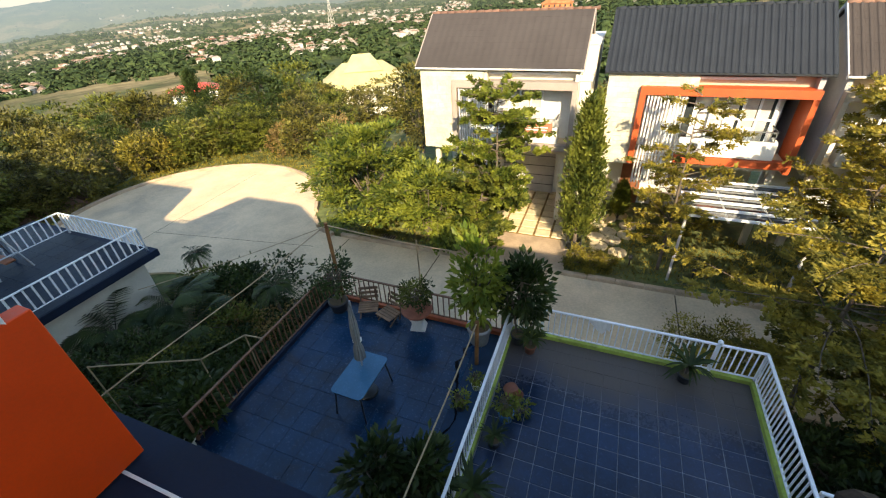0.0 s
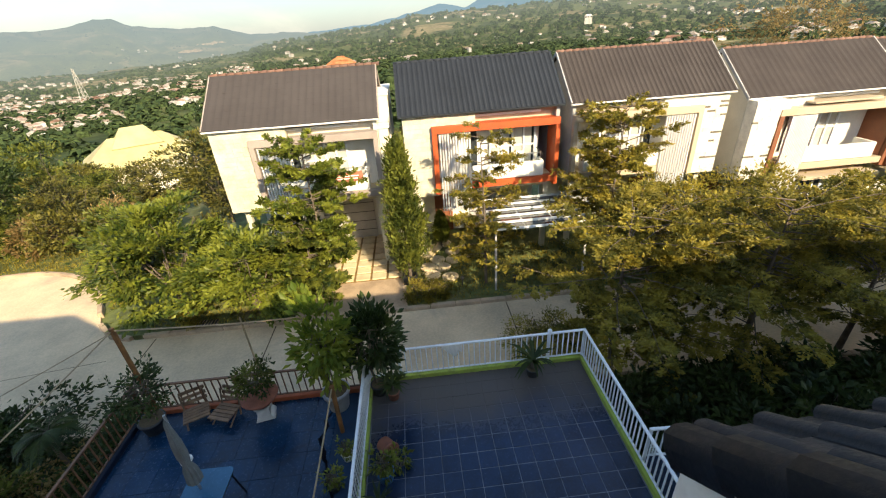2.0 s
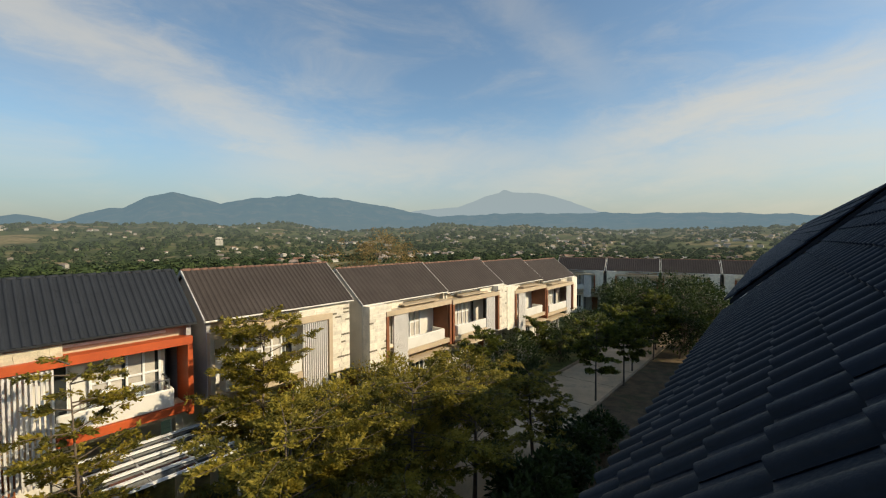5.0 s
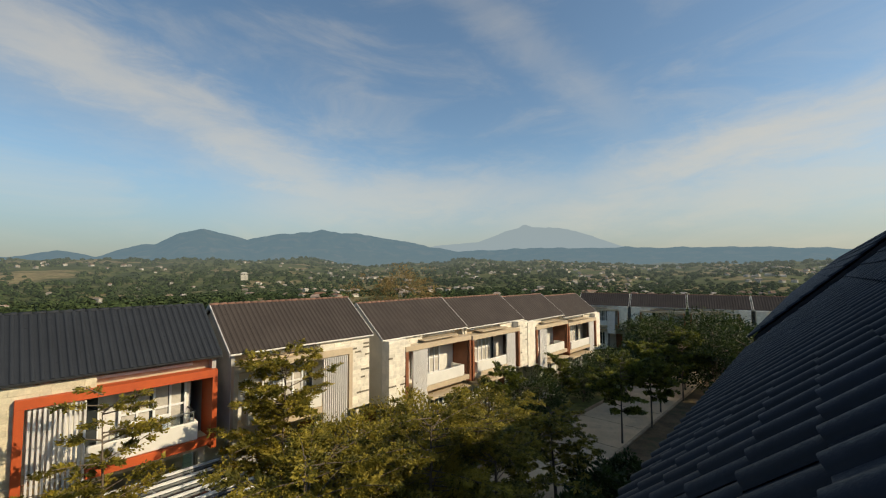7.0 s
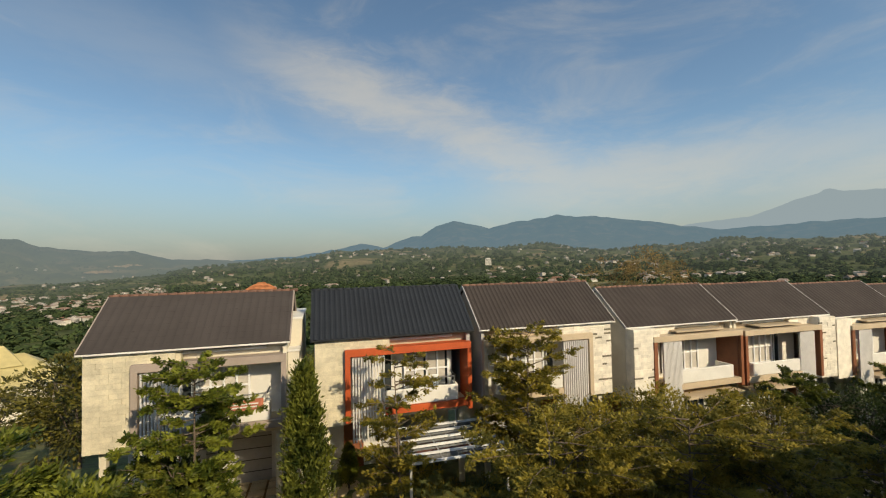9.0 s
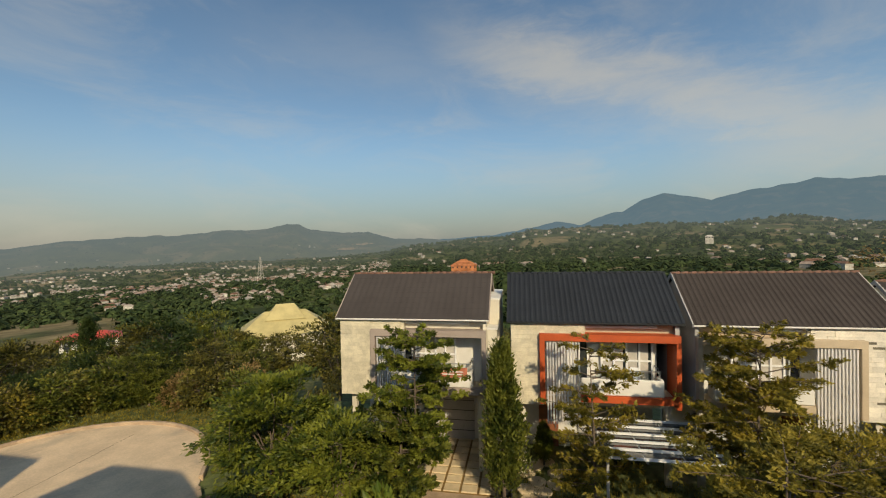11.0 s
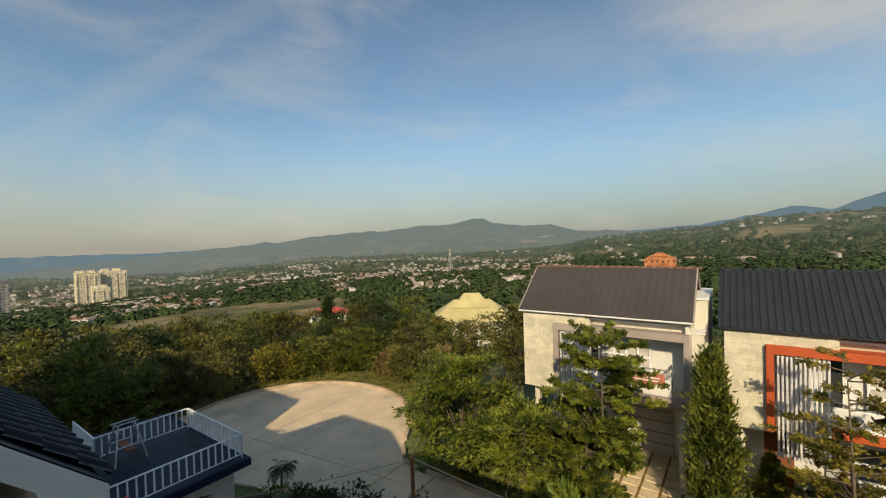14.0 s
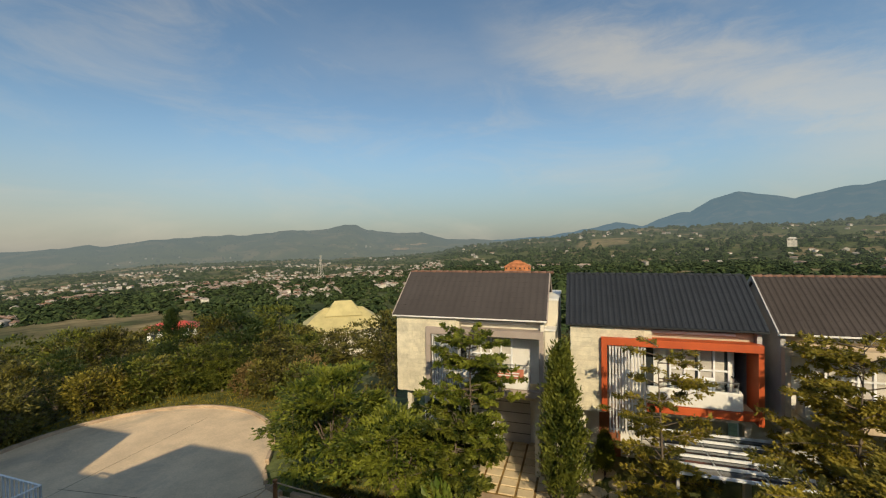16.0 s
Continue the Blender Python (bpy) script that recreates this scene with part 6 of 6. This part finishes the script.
# ---- things on the terraces ----
def potted(name, x, y, z, pot_profile, pot_mat, plant_meshes, label, category="potted plant", lift=0.3, scale=1.0, turn=0, parts=("pot", "soil")):
    t = thing(name, pose(x, y, z, rz=turn), label, category, "potted plants")
    bm = bmesh.new()
    lathe(bm, pot_profile, 18)
    part("pot", bm, pot_mat, t, flat=False)
    top = max(h for _, h in pot_profile)
    rad = pot_profile[-1][0]
    bm = bmesh.new()
    lathe(bm, ((rad * 0.6, top - 0.04), (rad * 0.93, top - 0.02), (rad * 0.9, top + 0.006)), 14)
    part("soil", bm, M["soil"], t)
    for me in plant_meshes:
        o = part(me.name.split(".")[0], me, None, t)
        o.matrix_basis = pose(0, 0, lift) @ Matrix.Scale(scale, 4)
    return t


def pot_shape(r, h, flare=0.8):
    return ((r * flare, 0.0), (r * flare * 1.02, 0.01), (r * 0.94, h * 0.8), (r * 1.04, h * 0.82), (r * 1.06, h * 0.97), (r, h))


shrub_a = broad_tree(71, 0.95, 0.42, 60, 22, M["leaf"], 0.09, 0.02, 0.25, 0.4, 0.14)
shrub_b = broad_tree(72, 2.2, 0.4, 60, 17, M["leaf_lime"], 0.19, 0.035, 0.15, 0.3, 0.2)
shrub_c = broad_tree(73, 2.0, 0.42, 66, 20, M["leaf_dark"], 0.18, 0.035, 0.15, 0.3, 0.2)
spiky = frond_plant(74, 34, 0.62, M["leaf_dark"], 0.25, True, 0.6, 0.04)
sprout = broad_tree(75, 0.42, 0.17, 18, 10, M["leaf_bright"], 0.09, 0.012, 0.2, 0.4, 0.1)
big_leaf = broad_tree(76, 0.7, 0.36, 34, 15, M["leaf_dark"], 0.2, 0.03, 0.15, 0.5, 0.2)

# urn on a white pedestal
urn = thing("planter", pose(-3.62, 6.33, FLOOR, rz=12), "round brown bowl planter with a clipped shrub on a white pedestal", "planter")
bm = bmesh.new()
prism(bm, [(-0.19, 0), (0.19, 0), (0.17, 0.05), (0.11, 0.1), (0.11, 0.3), (0.17, 0.36), (-0.17, 0.36), (-0.11, 0.3), (-0.11, 0.1), (-0.17, 0.05)], 1, -0.16, 0.16)
part("pedestal", bm, M["white"], urn, "white painted pedestal", bevel=0.008)
bm = bmesh.new()
lathe(bm, ((0.12, 0.36), (0.22, 0.4), (0.33, 0.52), (0.37, 0.58), (0.34, 0.6)), 20)
part("bowl", bm, M["terracotta"], urn, "brown bowl", flat=False)
for me in shrub_a:
    o = part(me.name.split(".")[0], me, None, urn)
    o.matrix_basis = pose(0, 0, 0.55) @ Matrix.Scale(0.8, 4)

potted("potted_shrub", -5.82, 6.3, FLOOR, pot_shape(0.24, 0.3), M["pot"], broad_tree(77, 1.15, 0.45, 55, 20, M["leaf_dark"], 0.09, 0.02, 0.3, 0.4, 0.16), "dark plastic pot with an open dark shrub in a terrace corner", lift=0.26)
potted("potted_tree", -2.12, 6.36, FLOOR, pot_shape(0.27, 0.48, 0.75), M["greypot"], shrub_b, "tall grey pot with a bright green young tree", lift=0.42, scale=1.0)
potted("potted_tree", -1.28, 6.6, FLOOR, pot_shape(0.17, 0.26), M["pot"], shrub_c, "dark pot with a dark green young tree by the rail", lift=0.24, scale=0.98)
potted("potted_dracaena", -0.98, 6.4, FLOOR, pot_shape(0.13, 0.2), M["terracotta"], spiky, "small brown pot with a spiky dracaena", lift=0.2, scale=0.75)
potted("potted_dracaena", 2.05, 6.6, FLOOR, pot_shape(0.14, 0.2), M["pot"], spiky, "spiky dracaena in a dark pot against the railing", lift=0.18, scale=1.0, turn=70)
potted("potted_plant", -1.08, 4.62, FLOOR, pot_shape(0.15, 0.24), M["bluepot"], sprout, "blue plastic pot with a small leafy plant", lift=0.2)
potted("potted_plant", -1.8, 5.1, FLOOR, pot_shape(0.1, 0.17), M["white"], sprout, "small white pot with a leafy plant", lift=0.15, scale=0.7)
potted("potted_plant", -1.15, 4.05, FLOOR, pot_shape(0.12, 0.18), M["pot"], spiky, "dark pot with a low spiky plant", lift=0.15, scale=0.55, turn=20)
potted("potted_plant", -1.95, 4.55, FLOOR, pot_shape(0.1, 0.16), M["pot"], sprout, "little dark pot with a sprouting plant", lift=0.14, scale=0.8, turn=50)
potted("potted_shrub", -2.65, 2.75, FLOOR, pot_shape(0.2, 0.3), M["pot"], big_leaf, "large-leaved green shrub in a dark pot", lift=0.25)
potted("potted_shrub", -2.0, 2.95, FLOOR, pot_shape(0.2, 0.3), M["pot"], big_leaf, "large-leaved green shrub in a dark pot", lift=0.25, turn=120, scale=0.9)
potted("potted_dracaena", -1.22, 3.0, FLOOR, pot_shape(0.15, 0.22), M["pot"], spiky, "spiky dracaena in a dark pot", lift=0.2, scale=0.9, turn=40)
potted("potted_shrub", -6.75, 2.75, FLOOR - 0.55, pot_shape(0.3, 0.5), M["greypot"], big_leaf, "big pale stone pot with a leafy shrub", lift=0.4, scale=1.1)
tagged(boxed("pot_plinth", (-7.15, -6.36, 2.3, 3.15, -0.2, FLOOR - 0.55), M["render"]), "rendered plinth carrying a big pot", "plinth", kind="structure")

# overturned terracotta pot
tp = thing("fallen_pot", pose(-1.15, 5.22, FLOOR + 0.15, 84, 0, 35), "overturned terracotta pot with a withered plant", "pot")
bm = bmesh.new()
lathe(bm, pot_shape(0.17, 0.28), 16)
part("pot", bm, M["terracotta"], tp, flat=False)
for me in sprout:
    o = part(me.name.split(".")[0], me, None, tp)
    o.matrix_basis = pose(0, 0, 0.22)

# table with rounded top
tb = thing("garden_table", pose(-3.84, 4.18, FLOOR, rz=-1), "pale blue glass-topped garden table with thin dark legs", "table")
bm = bmesh.new()
r, w, d = 0.09, 0.34, 0.54
pts = [(sx * (w - r) + r * math.cos(a), sy * (d - r) + r * math.sin(a)) for sx, sy, a0 in ((1, 1, 0), (-1, 1, 90), (-1, -1, 180), (1, -1, 270)) for a in np.radians((a0, a0 + 30, a0 + 60, a0 + 90))]
prism(bm, pts, 2, 0.69, 0.705)
part("tabletop", bm, M["table"], tb, "pale blue glass top", bevel=0.004)
bm = bmesh.new()
prism(bm, [(x * 0.97, y * 0.98) for x, y in pts], 2, 0.655, 0.688)
part("table_frame", bm, M["metal"], tb)
for sx in (-1, 1):
    for sy in (-1, 1):
        bm = bmesh.new()
        tube(bm, (0.27 * sx, 0.45 * sy, 0.66), (0.33 * sx, 0.52 * sy, 0.0), 0.016, n=8)
        part("leg", bm, M["metal"], tb)

# furled parasol standing through the table
ps = thing("parasol", pose(-3.86, 4.3, FLOOR), "furled grey canvas parasol standing in a garden table", "parasol")
lean = Vector((-0.07, 0.12, 1.0)).normalized()
bm = bmesh.new()
tube(bm, (0, 0, 0.05), lean * 2.2, 0.02, n=8)
part("pole", bm, M["steel"], ps)
bm = bmesh.new()
lathe(bm, ((0.2, 0.0), (0.22, 0.02), (0.2, 0.06), (0.04, 0.08)), 16)
part("base_plate", bm, M["metal"], ps)
bm = bmesh.new()
n, prev = 20, None
for h, rad in ((0.95, 0.15), (1.15, 0.135), (1.32, 0.075), (1.5, 0.11), (1.75, 0.1), (1.95, 0.07), (2.1, 0.05), (2.2, 0.012)):
    ring = [bm.verts.new(lean * h + Vector((rad * (1 + 0.32 * (k % 2)) * math.cos(2 * math.pi * k / n), rad * (1 + 0.32 * (k % 2)) * math.sin(2 * math.pi * k / n), 0.02 * math.sin(3 * k)))) for k in range(n)]
    if prev:
        for k in range(n):
            bm.faces.new((prev[k], prev[(k + 1) % n], ring[(k + 1) % n], ring[k]))
    prev = ring
bm.faces.new(prev)
part("canopy", bm, M["cloth"], ps, "folded grey canvas").scale = (0.6, 0.6, 1.0)
bm = bmesh.new()
tube(bm, lean * 1.3, lean * 1.34, 0.09, n=12)
part("tie_strap", bm, M["white"], ps)

# low slatted wooden seats
for x, y, a in ((-5.02, 6.42, 25), (-4.42, 6.36, -18)):
    c = thing("folding_chair", pose(x, y, FLOOR, rz=a), "low weathered wooden slatted chair", "chair", "wooden chairs")
    for k in range(5):
        boxed("seat_slat", (-0.24, 0.24, -0.22 + 0.085 * k, -0.15 + 0.085 * k, 0.2, 0.222), M["wood"], c)
    for k in range(3):
        o = boxed("back_slat", (-0.24, 0.24, -0.012, 0.012, 0.28 + 0.1 * k, 0.35 + 0.1 * k), M["wood"], c)
        o.matrix_basis = pose(0, 0.2 + 0.03 * k, 0, -12)
    for sx in (-0.21, 0.21):
        for y0, y1, zt in ((-0.2, 0.12, 0.2), (0.14, 0.26, 0.56)):
            bm = bmesh.new()
            tube(bm, (sx, y0, 0), (sx, y1, zt), 0.018, n=6)
            part("leg", bm, M["wood"], c)

# posts and wires of a bare pergola
pw = thing("wire_pergola", pose(0, 0, 0), "rusty posts with thin bars and wires over the terrace", "pergola")
for p, q, r in (((-5.85, 6.55, FLOOR), (-5.85, 6.55, 5.2), 0.045), ((-1.98, 5.7, FLOOR), (-1.98, 5.75, 3.98), 0.045)):
    bm = bmesh.new()
    tube(bm, p, q, r, n=10)
    part("post", bm, M["rust"], pw, "rusty brown post")
bm = bmesh.new()
tube(bm, (-3.6, 6.62, FLOOR), (-3.6, 6.62, 5.1), 0.018, n=8)
part("post", bm, M["wire"], pw)
for p, q, r in (((-5.85, 6.55, 5.15), (-1.95, 6.55, 5.02), 0.014), ((-5.85, 6.55, 5.15), (-6.35, 2.0, 4.98), 0.012), ((-6.35, 2.0, 4.98), (-6.6, -0.9, 5.0), 0.012), ((-1.98, 5.72, 3.95), (-1.85, 2.4, 4.2), 0.014), ((-1.85, 2.4, 4.2), (-1.8, 0.9, 4.4), 0.014), ((-5.85, 6.55, 5.12), (-9.2, 4.0, 4.4), 0.008)):
    bm = bmesh.new()
    a, b = Vector(p), Vector(q)
    pts = [a.lerp(b, s) - Vector((0, 0, 0.05 * math.sin(math.pi * s))) for s in np.linspace(0, 1, 7)]
    limb(bm, pts, r, r, 6)
    bmesh.ops.remove_doubles(bm, verts=bm.verts, dist=0.004)
    part("wire", bm, M["wire"], pw)
# zigzag hand rail of steps down to the garden
hr = thing("stair_rail", pose(0, 0, 0), "thin pale hand rail following garden steps", "hand rail")
pts = [Vector(p) for p in ((-9.6, 2.6, 3.3), (-7.4, 3.55, 3.3), (-6.75, 4.25, 3.55), (-6.3, 4.3, 3.55))]
bm = bmesh.new()
limb(bm, pts, 0.018, 0.018, 6)
part("top_rail", bm, M["wire"], hr)
for p in pts:
    bm = bmesh.new()
    tube(bm, p, (p.x, p.y, 0.2), 0.016, n=6)
    part("post", bm, M["wire"], hr)
st = thing("garden_steps", pose(0, 0, 0), "dark concrete steps down to the garden", "steps", kind="structure")
for k in range(9):
    boxed("step", (-6.9 - 0.28 * (k + 1), -6.9 - 0.28 * k + 0.02, 3.3, 4.1, -0.2, 1.9 - 0.18 * k), M["slab"], st, bevel=0.01)

# cloth on the white rail
bm = bmesh.new()
g = [[bm.verts.new((0.14 + 0.42 * i / 6, 6.90 - 0.012 * math.sin(i * 1.7 + j), 3.62 - (0.05 + 0.05 * i) * j / 4 * (1.4 if i < 5 else 0.6))) for j in range(5)] for i in range(7)]
for i in range(6):
    for j in range(4):
        bm.faces.new((g[i][j], g[i + 1][j], g[i + 1][j + 1], g[i][j + 1]))
ext = bmesh.ops.extrude_face_region(bm, geom=list(bm.faces))
bmesh.ops.translate(bm, vec=(0, -0.006, 0), verts=[v for v in ext["geom"] if isinstance(v, bmesh.types.BMVert)])
tagged(part("cloth", bm, M["white"], None), "white cloth hung over the terrace railing", "cloth")

# garden lights on the lawn
for x, y in ((1.45, 14.6), (3.6, 14.3), (-0.15, 14.75)):
    gl = thing("garden_light", pose(x, y, 0), "short black garden light on the lawn", "garden light", "garden lights")
    bm = bmesh.new()
    tube(bm, (0, 0, 0), (0, 0, 0.3), 0.03, n=8)
    part("stem", bm, M["metal"], gl)
    bm = bmesh.new()
    lathe(bm, ((0.07, 0.3), (0.08, 0.32), (0.08, 0.42), (0.02, 0.46)), 12)
    part("lamp_head", bm, M["metal"], gl)
bx = thing("planter_box", pose(-0.72, 15.3, 0), "dark square planter round a cypress", "planter")
for x0, x1, y0, y1 in ((-0.3, 0.3, -0.3, -0.26), (-0.3, 0.3, 0.26, 0.3), (-0.3, -0.26, -0.26, 0.26), (0.26, 0.3, -0.26, 0.26)):
    boxed("side", (x0, x1, y0, y1, -0.05, 0.42), M["metal"], bx)
# drainage covers in the kerb strip
for x in (-8.9,):
    dg = thing("drain_grate", pose(x, 13.75, 0.03), "dark iron drain cover beside the kerb", "drain", "drain covers")
    boxed("frame", (-0.55, 0.55, -0.2, 0.2, -0.05, 0.0), M["kerb"], dg)
    for k in range(9):
        boxed("bar", (-0.5 + 0.12 * k, -0.44 + 0.12 * k, -0.17, 0.17, 0.0, 0.02), M["dark"], dg)
